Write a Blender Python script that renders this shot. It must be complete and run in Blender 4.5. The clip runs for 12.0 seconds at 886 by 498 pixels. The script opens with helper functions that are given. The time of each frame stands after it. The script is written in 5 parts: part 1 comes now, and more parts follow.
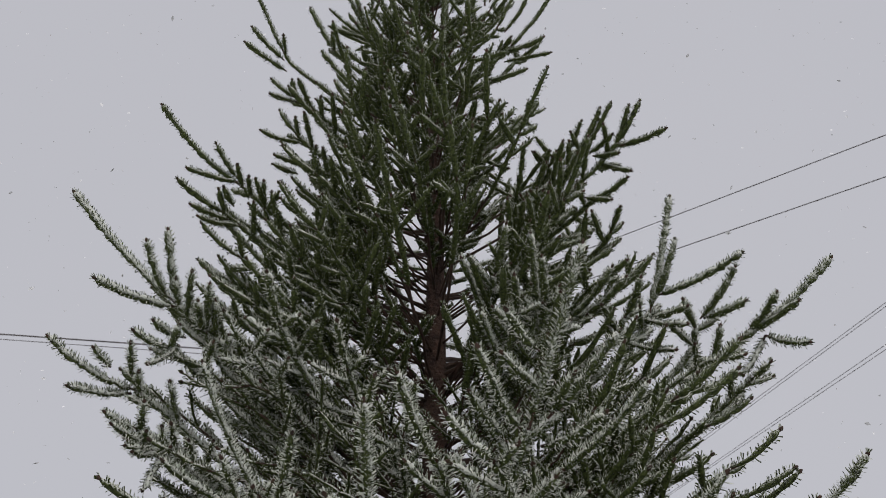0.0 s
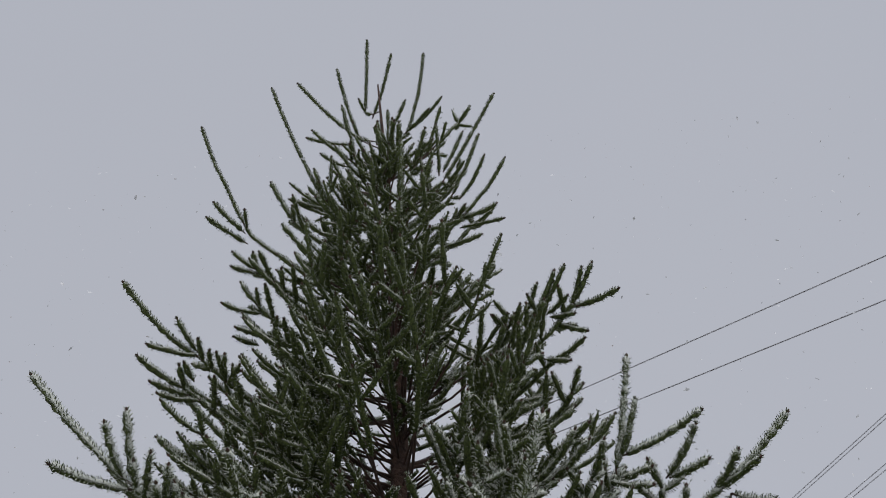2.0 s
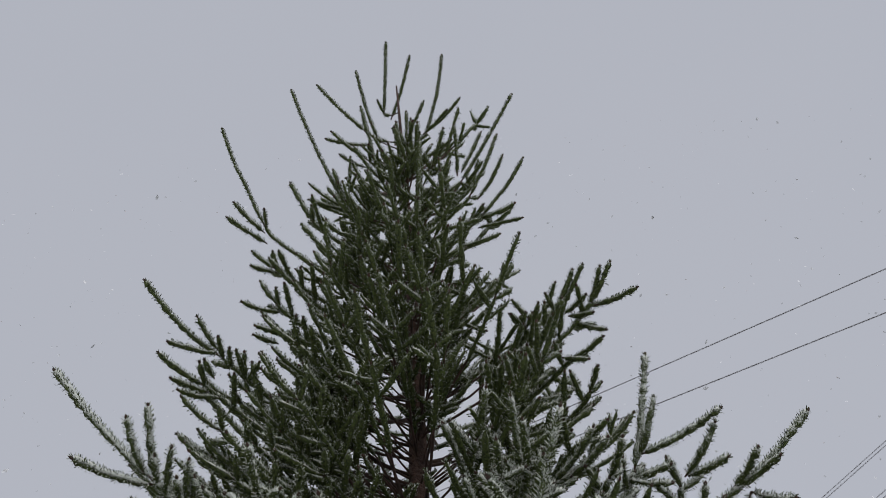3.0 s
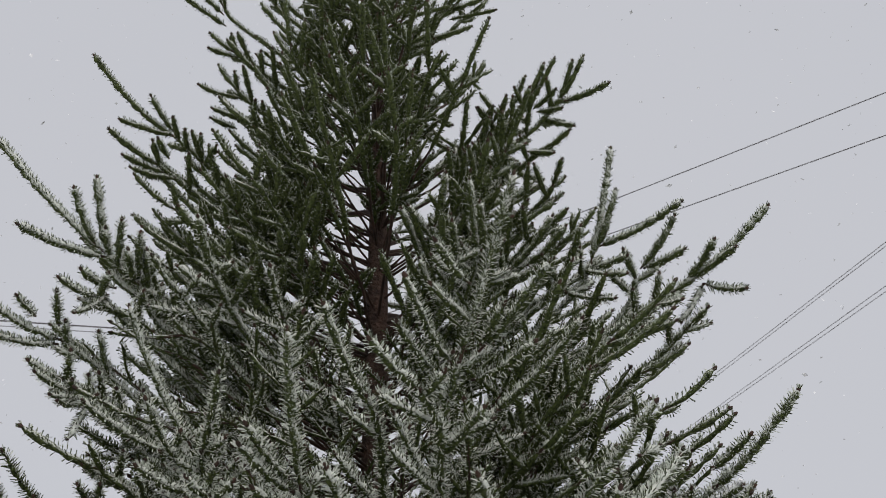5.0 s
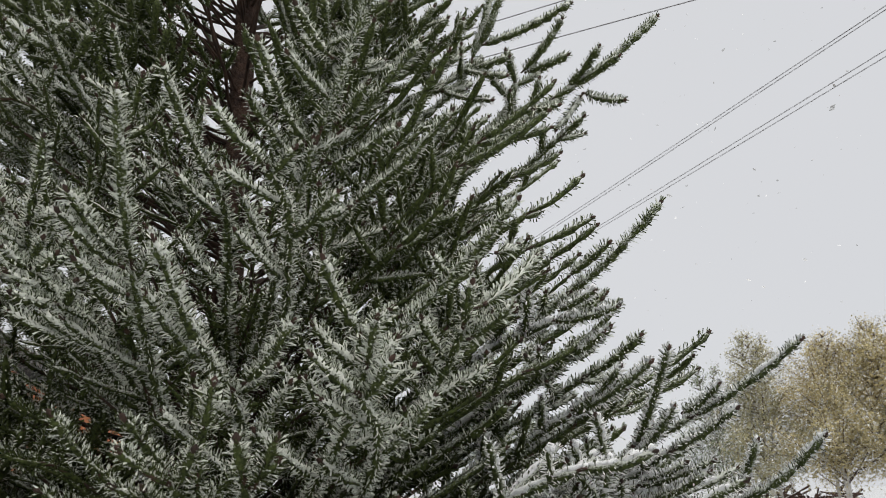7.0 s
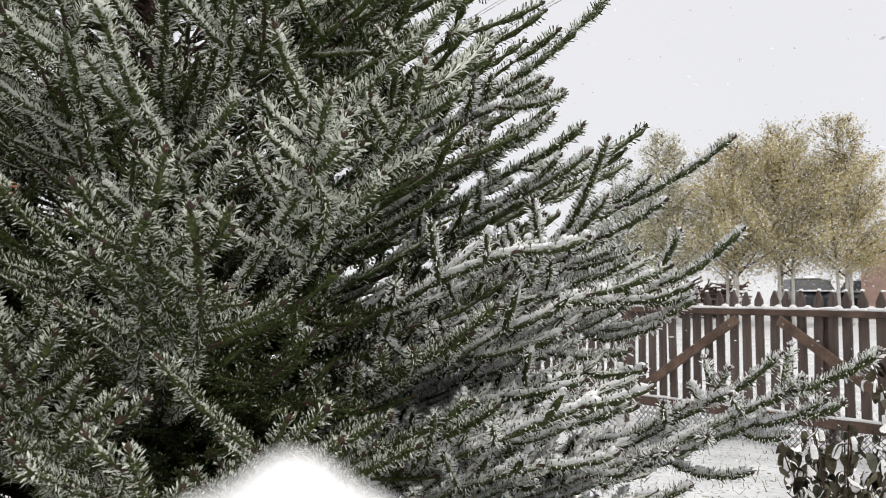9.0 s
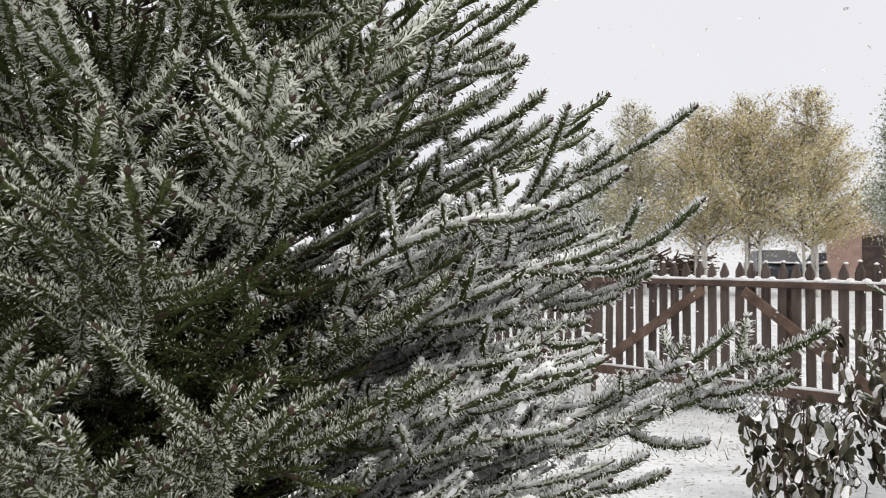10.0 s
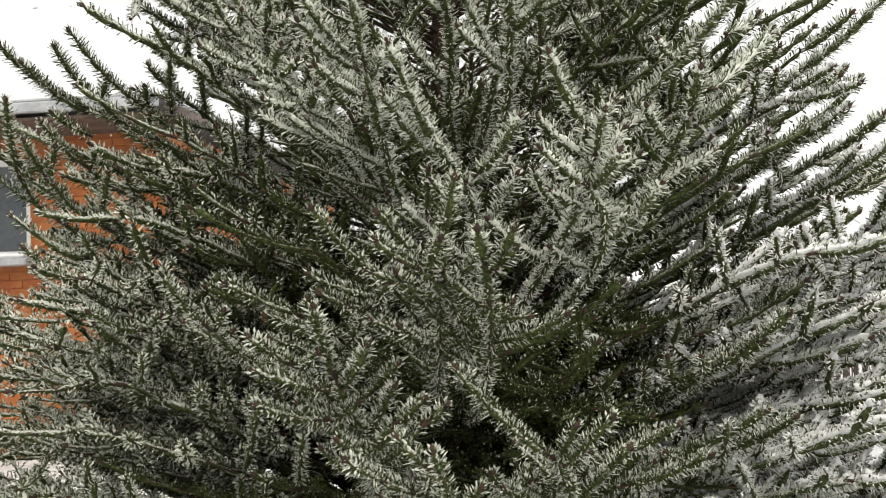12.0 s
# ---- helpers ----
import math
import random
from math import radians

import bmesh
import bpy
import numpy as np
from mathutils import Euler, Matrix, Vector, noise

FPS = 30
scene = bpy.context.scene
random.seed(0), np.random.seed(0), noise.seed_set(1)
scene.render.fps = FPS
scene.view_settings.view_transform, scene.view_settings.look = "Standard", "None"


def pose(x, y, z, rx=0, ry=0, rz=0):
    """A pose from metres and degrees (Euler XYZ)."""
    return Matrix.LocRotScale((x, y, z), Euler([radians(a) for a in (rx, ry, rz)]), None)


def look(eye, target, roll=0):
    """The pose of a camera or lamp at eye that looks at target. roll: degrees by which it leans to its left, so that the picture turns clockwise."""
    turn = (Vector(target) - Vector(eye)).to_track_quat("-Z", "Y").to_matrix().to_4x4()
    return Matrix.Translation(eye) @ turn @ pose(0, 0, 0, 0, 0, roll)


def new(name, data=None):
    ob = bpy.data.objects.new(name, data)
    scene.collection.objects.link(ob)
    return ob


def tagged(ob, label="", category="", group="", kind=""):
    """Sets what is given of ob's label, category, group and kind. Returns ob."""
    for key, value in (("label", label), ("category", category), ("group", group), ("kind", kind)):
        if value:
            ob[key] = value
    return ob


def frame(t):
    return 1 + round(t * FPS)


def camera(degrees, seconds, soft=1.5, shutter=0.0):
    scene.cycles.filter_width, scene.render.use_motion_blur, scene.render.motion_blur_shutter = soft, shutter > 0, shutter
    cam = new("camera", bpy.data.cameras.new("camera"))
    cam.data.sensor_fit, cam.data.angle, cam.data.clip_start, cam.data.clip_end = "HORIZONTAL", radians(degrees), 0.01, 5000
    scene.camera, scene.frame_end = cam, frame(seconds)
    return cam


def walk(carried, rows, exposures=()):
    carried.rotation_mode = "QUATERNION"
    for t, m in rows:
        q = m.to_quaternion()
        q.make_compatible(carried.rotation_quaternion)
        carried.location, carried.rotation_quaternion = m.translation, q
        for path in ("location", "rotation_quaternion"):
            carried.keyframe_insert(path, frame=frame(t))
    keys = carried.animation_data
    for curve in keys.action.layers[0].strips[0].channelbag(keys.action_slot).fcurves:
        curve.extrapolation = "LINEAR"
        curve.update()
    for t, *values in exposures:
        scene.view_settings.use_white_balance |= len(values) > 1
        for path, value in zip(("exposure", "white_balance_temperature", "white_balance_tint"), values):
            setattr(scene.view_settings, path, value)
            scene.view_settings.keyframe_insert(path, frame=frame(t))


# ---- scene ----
cam = camera(54.0, 12.0, 0.7)
PATH = [
    (0, (0.037, 0.095, 1.533), (-0.014, 1.831, 2.525), -2.3),
    (0.5, (0.045, 0.08, 1.539), (0.055, 1.753, 2.634), -3.2),
    (1, (0.052, 0.08, 1.544), (0.107, 1.717, 2.691), -4.3),
    (1.5, (0.047, 0.059, 1.543), (0.118, 1.646, 2.759), -5.5),
    (2, (0.047, 0.04, 1.543), (0.108, 1.579, 2.819), -6.6),
    (2.5, (0.038, 0.04, 1.534), (0.082, 1.57, 2.822), -6.3),
    (2.7, (0.041, 0.039, 1.53), (0.075, 1.568, 2.818), -6.0),
    (4.3, (0.056, 0.137, 1.477), (0.035, 1.778, 2.622), -4.8),
    (4.5, (0.059, 0.145, 1.478), (0.044, 1.832, 2.552), -4.7),
    (5, (0.09, 0.177, 1.453), (0.129, 1.931, 2.415), -3.9),
    (5.4, (0.141, 0.199, 1.413), (0.22, 1.985, 2.308), -3.7),
    (5.5, (0.12, 0.218, 1.425), (0.241, 2.023, 2.277), -3.2),
    (6, (0.141, 0.251, 1.402), (0.314, 2.105, 2.131), -2.9),
    (6.5, (0.15, 0.268, 1.389), (0.37, 2.155, 2.014), -1.9),
    (7, (0.138, 0.303, 1.44), (0.432, 2.2, 2.004), -2.5),
    (7.5, (0.117, 0.309, 1.448), (0.429, 2.239, 1.865), -2.6),
    (7.7, (0.113, 0.312, 1.448), (0.435, 2.254, 1.8), -2.6),
    (9.3, (0.085, 0.31, 1.432), (0.579, 2.253, 1.483), -0.1),
    (9.5, (0.083, 0.309, 1.432), (0.578, 2.253, 1.472), 0.0),
    (10, (0.125, 0.329, 1.433), (0.664, 2.255, 1.439), -0.1),
    (10.5, (0.117, 0.322, 1.439), (0.698, 2.235, 1.433), -0.0),
    (11, (0.097, 0.301, 1.451), (0.603, 2.236, 1.451), -0.7),
    (11.5, (0.086, 0.27, 1.456), (0.188, 2.267, 1.497), -1.7),
    (12, (0.101, 0.262, 1.452), (-0.08, 2.251, 1.541), -2.0),
]
EXPOSURES = [(0.0, 0.1, 6650, 13), (0.6, -0.02, 6400, 12), (2.7, -0.06, 6350, 12), (4.3, 0.17, 6500, 12), (5.0, 0.24, 6640, 11), (5.5, 0.40, 6750, 10), (6.5, 0.48, 6800, 9), (7.7, 0.60, 6850, 9), (9.3, 0.80, 6880, 11), (10.8, 0.80, 6880, 11), (11.2, 0.88, 6950, 10), (12.0, 1.10, 7250, 8)]
walk(cam, [(t, look(eye, target, roll)) for t, eye, target, roll in PATH], EXPOSURES)
cam.data.dof.use_dof = True
cam.data.dof.focus_distance = 2.0
cam.data.dof.aperture_fstop = 11.0

# ---- world and sun: heavy overcast, snow in the air ----
world = bpy.data.worlds.new("world")
scene.world = world
world.use_nodes = True
wt = world.node_tree
wt.nodes.clear()
w_out = wt.nodes.new("ShaderNodeOutputWorld")
w_bg = wt.nodes.new("ShaderNodeBackground")
w_sky = wt.nodes.new("ShaderNodeTexSky")
w_sky.sky_type = "NISHITA"
w_sky.sun_disc = False
w_sky.sun_elevation = radians(62)
w_sky.sun_rotation = radians(150)
w_noise = wt.nodes.new("ShaderNodeTexNoise")
w_noise.inputs["Scale"].default_value = 1.6
w_ramp = wt.nodes.new("ShaderNodeValToRGB")
w_ramp.color_ramp.elements[0].color = (0.455, 0.475, 0.520, 1)
w_ramp.color_ramp.elements[1].color = (0.50, 0.515, 0.555, 1)
w_scale = wt.nodes.new("ShaderNodeMixRGB")
w_scale.blend_type = "MULTIPLY"
w_scale.inputs[0].default_value = 1.0
w_scale.inputs[2].default_value = (0.07, 0.07, 0.07, 1)
w_mix = wt.nodes.new("ShaderNodeMixRGB")
w_mix.inputs[0].default_value = 0.95
wt.links.new(w_noise.outputs["Fac"], w_ramp.inputs["Fac"])
wt.links.new(w_sky.outputs["Color"], w_scale.inputs[1])
wt.links.new(w_scale.outputs["Color"], w_mix.inputs[1])
wt.links.new(w_ramp.outputs["Color"], w_mix.inputs[2])
wt.links.new(w_mix.outputs["Color"], w_bg.inputs["Color"])
w_bg.inputs["Strength"].default_value = 1.0
wt.links.new(w_bg.outputs[0], w_out.inputs[0])
sun_data = bpy.data.lights.new("sun", "SUN")
sun_data.energy = 1.2
sun_data.angle = radians(70)
sun_data.color = (1.0, 0.97, 0.93)
sun = new("sun", sun_data)
sun.matrix_world = look((3, -5, 14), (0, 2, 1))


# ---- materials ----
def material(name, low, high, scale=8.0, rough=0.8, bump=0.0, bump_scale=60.0, detail=4.0, metallic=0.0, per_object=0.0, speck=None, stretch=(1, 1, 1)):
    """A two-scale noise material between two base colours; speck=(colour, scale, threshold) adds small stains."""
    m = bpy.data.materials.new(name)
    m.use_nodes = True
    nt = m.node_tree
    bsdf = nt.nodes["Principled BSDF"]
    bsdf.inputs["Roughness"].default_value = rough
    bsdf.inputs["Metallic"].default_value = metallic
    geo = nt.nodes.new("ShaderNodeNewGeometry")
    mapping = nt.nodes.new("ShaderNodeMapping")
    mapping.inputs["Scale"].default_value = stretch
    nt.links.new(geo.outputs["Position"], mapping.inputs["Vector"])
    n1 = nt.nodes.new("ShaderNodeTexNoise")
    n1.inputs["Scale"].default_value = scale
    n1.inputs["Detail"].default_value = detail
    n2 = nt.nodes.new("ShaderNodeTexNoise")
    n2.inputs["Scale"].default_value = scale * 9
    n2.inputs["Detail"].default_value = 2
    nt.links.new(mapping.outputs[0], n1.inputs["Vector"])
    nt.links.new(mapping.outputs[0], n2.inputs["Vector"])
    add = nt.nodes.new("ShaderNodeMath")
    add.operation = "MULTIPLY_ADD"
    add.inputs[1].default_value = 0.45
    nt.links.new(n2.outputs["Fac"], add.inputs[0])
    sub = nt.nodes.new("ShaderNodeMath")
    sub.operation = "SUBTRACT"
    sub.inputs[1].default_value = 0.22
    nt.links.new(n1.outputs["Fac"], sub.inputs[0])
    nt.links.new(sub.outputs[0], add.inputs[2])
    fac = add.outputs[0]
    if per_object:
        info = nt.nodes.new("ShaderNodeObjectInfo")
        more = nt.nodes.new("ShaderNodeMath")
        more.operation = "MULTIPLY_ADD"
        more.inputs[1].default_value = per_object
        nt.links.new(info.outputs["Random"], more.inputs[0])
        nt.links.new(fac, more.inputs[2])
        shift = nt.nodes.new("ShaderNodeMath")
        shift.operation = "SUBTRACT"
        shift.inputs[1].default_value = per_object / 2
        nt.links.new(more.outputs[0], shift.inputs[0])
        fac = shift.outputs[0]
    ramp = nt.nodes.new("ShaderNodeValToRGB")
    ramp.color_ramp.elements[0].position = 0.3
    ramp.color_ramp.elements[1].position = 0.7
    ramp.color_ramp.elements[0].color = (*low, 1)
    ramp.color_ramp.elements[1].color = (*high, 1)
    nt.links.new(fac, ramp.inputs["Fac"])
    colour = ramp.outputs["Color"]
    if speck:
        n3 = nt.nodes.new("ShaderNodeTexNoise")
        n3.inputs["Scale"].default_value = speck[1]
        n3.inputs["Detail"].default_value = 5
        nt.links.new(geo.outputs["Position"], n3.inputs["Vector"])
        r3 = nt.nodes.new("ShaderNodeValToRGB")
        r3.color_ramp.elements[0].position = speck[2]
        r3.color_ramp.elements[1].position = speck[2] + 0.05
        nt.links.new(n3.outputs["Fac"], r3.inputs["Fac"])
        mix = nt.nodes.new("ShaderNodeMixRGB")
        mix.inputs[2].default_value = (*speck[0], 1)
        nt.links.new(r3.outputs["Color"], mix.inputs[0])
        nt.links.new(colour, mix.inputs[1])
        colour = mix.outputs["Color"]
    nt.links.new(colour, bsdf.inputs["Base Color"])
    if bump:
        nb = nt.nodes.new("ShaderNodeTexNoise")
        nb.inputs["Scale"].default_value = bump_scale
        nb.inputs["Detail"].default_value = 6
        nt.links.new(mapping.outputs[0], nb.inputs["Vector"])
        bn = nt.nodes.new("ShaderNodeBump")
        bn.inputs["Strength"].default_value = bump
        bn.inputs["Distance"].default_value = 0.02
        nt.links.new(nb.outputs["Fac"], bn.inputs["Height"])
        nt.links.new(bn.outputs[0], bsdf.inputs["Normal"])
    return m


def frosted(name, edge):
    """Needles with rime grown on the sides that face the wind and the falling snow."""
    # near-black grains in the base colour stand in for shaded gaps between needles
    m = material(name, (0.008, 0.012, 0.004), (0.098, 0.125, 0.036), 150, 0.7)
    nt = m.node_tree
    bsdf = nt.nodes["Principled BSDF"]
    bsdf.inputs["Specular IOR Level"].default_value = 0.2
    geo = nt.nodes.new("ShaderNodeNewGeometry")
    dot = nt.nodes.new("ShaderNodeVectorMath")
    dot.operation = "DOT_PRODUCT"
    dot.inputs[1].default_value = (0.37, -0.47, 0.80)
    nt.links.new(geo.outputs["Normal"], dot.inputs[0])
    grain = nt.nodes.new("ShaderNodeTexNoise")
    grain.inputs["Scale"].default_value = 260
    grain.inputs["Detail"].default_value = 3
    nt.links.new(geo.outputs["Position"], grain.inputs["Vector"])
    add = nt.nodes.new("ShaderNodeMath")
    add.operation = "MULTIPLY_ADD"
    add.inputs[1].default_value = 0.38
    nt.links.new(dot.outputs["Value"], add.inputs[0])
    nt.links.new(grain.outputs["Fac"], add.inputs[2])
    ramp = nt.nodes.new("ShaderNodeValToRGB")
    ramp.color_ramp.elements[0].position = edge[0]
    ramp.color_ramp.elements[1].position = edge[1]
    nt.links.new(add.outputs[0], ramp.inputs["Fac"])
    mix = nt.nodes.new("ShaderNodeMixRGB")
    mix.inputs[2].default_value = (0.64, 0.66, 0.60, 1)
    nt.links.new(ramp.outputs["Color"], mix.inputs[0])
    nt.links.new(bsdf.inputs["Base Color"].links[0].from_socket, mix.inputs[1])
    nt.links.new(mix.outputs["Color"], bsdf.inputs["Base Color"])
    return m


SNOW = material("snow", (0.80, 0.81, 0.82), (0.90, 0.90, 0.90), 6, 0.9, 0.4, 90)
RIME = material("rime_on_needles", (0.54, 0.58, 0.49), (0.75, 0.78, 0.70), 30, 0.9)
GROUND = material("snowy_ground", (0.50, 0.52, 0.53), (0.74, 0.75, 0.76), 2.2, 0.95, 0.9, 14, speck=((0.15, 0.14, 0.10), 27.0, 0.61))
NEEDLE = frosted("spruce_needles", (0.90, 1.0))
FROSTED = frosted("frosted_needles", (0.48, 0.68))
DUSTED = frosted("dusted_needles", (0.68, 0.90))
BARK = material("spruce_bark", (0.035, 0.02, 0.016), (0.12, 0.068, 0.048), 25, 0.9, 0.8, 90)
TWIG = material("twig_bark", (0.028, 0.016, 0.011), (0.085, 0.045, 0.030), 30, 0.85)
PLANK = material("weathered_plank", (0.056, 0.041, 0.035), (0.135, 0.102, 0.087), 5, 0.85, 0.6, 30, per_object=0.35, stretch=(6, 6, 0.6))
BRACE = material("brown_board", (0.055, 0.036, 0.028), (0.14, 0.09, 0.068), 6, 0.85, 0.6, 30)
FRESH_BOARD = material("newer_board", (0.075, 0.048, 0.035), (0.175, 0.115, 0.082), 6, 0.85, 0.6, 30)
WHITE_PAINT = material("white_paint", (0.62, 0.62, 0.61), (0.80, 0.80, 0.79), 5, 0.6, 0.15, 40)
METAL = material("dark_cable", (0.05, 0.045, 0.045), (0.11, 0.10, 0.10), 20, 0.6)
MESH_WIRE = material("zinc_wire", (0.12, 0.12, 0.12), (0.25, 0.25, 0.25), 20, 0.5, metallic=0.6)


# ---- helpers for meshes ----
def empty(name, at=(0, 0, 0), turn=0.0):
    ob = new(name)
    ob.matrix_world = pose(*at, 0, 0, turn)
    return ob


def put(name, mesh, mat, parent=None, label="", smooth=False):
    """Links a mesh as one object under a thing or a part; the mesh is in the parent's space."""
    if mat and not mesh.materials:
        mesh.materials.append(mat)
    if smooth:
        mesh.polygons.foreach_set("use_smooth", [True] * len(mesh.polygons))
    ob = new(name, mesh)
    if parent:
        ob.parent = parent
    if label:
        ob["label"] = label
    return ob


def part(name, bm, mat, parent=None, label="", smooth=False):
    mesh = bpy.data.meshes.new(name)
    bm.to_mesh(mesh)
    bm.free()
    return put(name, mesh, mat, parent, label, smooth)


def raw_mesh(name, verts, faces):
    """A mesh from arrays: verts (n, 3), faces (m, k)."""
    verts, faces = np.asarray(verts, dtype=np.float32), np.asarray(faces, dtype=np.int32)
    mesh = bpy.data.meshes.new(name)
    mesh.vertices.add(len(verts))
    mesh.vertices.foreach_set("co", verts.ravel())
    k = faces.shape[1]
    mesh.loops.add(faces.size)
    mesh.loops.foreach_set("vertex_index", faces.ravel())
    mesh.polygons.add(len(faces))
    mesh.polygons.foreach_set("loop_start", np.arange(0, faces.size, k, dtype=np.int32))
    mesh.update(calc_edges=True)
    mesh.validate()
    return mesh


def box_bm(size, at=(0, 0, 0), bevel=0.0, turn=None, bm=None):
    bm = bm or bmesh.new()
    m = Matrix.Translation(at) @ (turn or Matrix.Identity(4)) @ Matrix.Diagonal((*size, 1))
    got = bmesh.ops.create_cube(bm, size=1, matrix=m)
    if bevel:
        edges = list({e for v in got["verts"] for e in v.link_edges})
        bmesh.ops.bevel(bm, geom=edges, offset=bevel, segments=1, affect="EDGES")
    return bm


def tube(points, radii, sides=5):
    """Verts and quads of a tapered tube along points."""
    points = np.asarray(points, float)
    n = len(points)
    d = np.gradient(points, axis=0)
    d /= np.linalg.norm(d, axis=1)[:, None] + 1e-9
    ref = np.array([0.0, 0.0, 1.0]) if abs(d[0][2]) < 0.9 else np.array([1.0, 0.0, 0.0])
    s = np.cross(d, ref)
    s /= np.linalg.norm(s, axis=1)[:, None] + 1e-9
    u = np.cross(s, d)
    ang = np.linspace(0, 2 * np.pi, sides, endpoint=False)
    ring = s[:, None] * np.cos(ang)[None, :, None] + u[:, None] * np.sin(ang)[None, :, None]
    verts = (points[:, None] + ring * np.asarray(radii)[:, None, None]).reshape(-1, 3)
    i, j = np.meshgrid(np.arange(n - 1), np.arange(sides), indexing="ij")
    a, b = i * sides + j, i * sides + (j + 1) % sides
    return verts, np.stack([a, b, b + sides, a + sides], -1).reshape(-1, 4)


def joined(pieces):
    """Joins (verts, faces) pairs into one."""
    verts, faces, n = [], [], 0
    for v, f in pieces:
        verts.append(v)
        faces.append(f + n)
        n += len(v)
    return np.concatenate(verts), np.concatenate(faces)


# ---- ground: one sheet of snow to the horizon ----
def build_ground():
    near = np.concatenate([np.linspace(-1500, -40, 12), np.linspace(-36, -12, 9), np.linspace(-11, 14, 126), np.linspace(16, 44, 14), np.linspace(60, 1500, 12)])
    gx, gy = np.meshgrid(near, near, indexing="ij")
    z = np.zeros_like(gx)
    for i in range(gx.shape[0]):
        for j in range(gx.shape[1]):
            if abs(gx[i, j]) < 45 and abs(gy[i, j]) < 45:
                z[i, j] = 0.035 * noise.noise((gx[i, j] * 0.8, gy[i, j] * 0.8, 0)) + 0.018 * noise.noise((gx[i, j] * 3.1, gy[i, j] * 3.1, 4))
    n = len(near)
    a = (np.arange(n - 1)[:, None] * n + np.arange(n - 1)[None]).ravel()
    mesh = raw_mesh("ground", np.stack([gx, gy, z], -1).reshape(-1, 3), np.stack([a, a + n, a + n + 1, a + 1], -1))
    return tagged(put("ground", mesh, GROUND, smooth=True), "ground under fresh thin snow with grass showing through", "ground", kind="structure")


build_ground()

# ---- the big spruce ----
rng = np.random.default_rng(7)
UP = np.array([0.0, 0.0, 1.0])


def unit(v):
    return v / (np.linalg.norm(v) + 1e-9)


def bend_path(p, d, length, curl, steps, jitter=0.03):
    """A path from p along d that slowly turns upward by curl."""
    pts = [p]
    for _ in range(steps):
        d = unit(d + UP * curl / steps + rng.normal(0, jitter, 3))
        p = p + d * length / steps
        pts.append(p)
    return np.array(pts)


def laterals(path, order, out, free, gap, bare, scale):
    """Whorls of side shoots along an axis behind its free tip, and a few single ones between them."""
    seg = np.linalg.norm(np.diff(path, axis=0), axis=1)
    run = np.concatenate([[0], np.cumsum(seg)])
    total = run[-1]
    d = free * rng.uniform(0.85, 1.2)
    first = True
    whorl = True
    while d < total * (1 - bare):
        if order:
            rolls = [rng.uniform(-15, 35), 180 - rng.uniform(-15, 35)]
        elif whorl:
            rolls = [rng.uniform(-20, 25), 180 - rng.uniform(-20, 25)]
            if first or rng.random() < 0.4:
                rolls.append(90 + rng.uniform(-40, 40))
            if rng.random() < 0.25:
                rolls.append(-90 + rng.uniform(-45, 45))
        else:
            rolls = [rng.choice([0.0, 180.0]) + rng.uniform(-35, 35)] if rng.random() < 0.65 else []
        for roll in rolls:
            e = d + rng.uniform(-0.012, 0.02) * scale
            s = min(max(total - e, 0.0), total - 1e-4)
            k = min(np.searchsorted(run, s, side="right") - 1, len(seg) - 1)
            p = path[k] + (path[k + 1] - path[k]) * (s - run[k]) / seg[k]
            a = unit(path[k + 1] - path[k])
            side = unit(np.cross(a, UP)) if abs(a[2]) < 0.97 else unit(np.cross(a, np.array([1.0, 0, 0])))
            top = np.cross(side, a)
            r = radians(roll)
            spread = radians(rng.uniform(34, 62))
            way = unit(np.cos(spread) * a + np.sin(spread) * (np.cos(r) * side + np.sin(r) * top))
            size = (0.5 * d + 0.045 * scale) if order == 0 else (0.45 * d + 0.045 * scale)
            size = min(size * rng.uniform(0.65, 1.15), (0.46 if order == 0 else 0.2) * scale)
            if not whorl:
                size *= 0.6
            if 50 < abs(roll) < 130:
                size *= 0.7
            size = max(size, 0.09 * scale)
            branch = bend_path(p, way, size, rng.uniform(0.1, 0.6), 5 if size > 0.18 else 4, 0.018)
            out.append((branch, order + 1))
            if order == 0 and size > 0.31 * scale:
                laterals(branch, 1, out, 0.17 * scale, 0.16 * scale, 0.3, scale)
        first = False
        d += gap * rng.uniform(0.75, 1.25) * (0.52 if order == 0 else 1.0)
        whorl = order > 0 or not whorl
    return out


def blades(base, tip, width, loose=1.0):
    """Slender blades, wide at base and narrow at tip."""
    n = len(base)
    d = tip - base
    s = np.cross(d, rng.normal(0, loose, (n, 3)) + np.array([[0, 0, 1.0]]))
    s /= np.linalg.norm(s, axis=1)[:, None] + 1e-9
    w = np.asarray(width).reshape(-1, 1)
    verts = np.stack([base + s * w, tip, base - s * w], 1).reshape(-1, 3)
    return verts, np.arange(3 * n).reshape(-1, 3)


# the side that the snow has blown from
WIND = np.array([0.42, -0.86, 0.2])


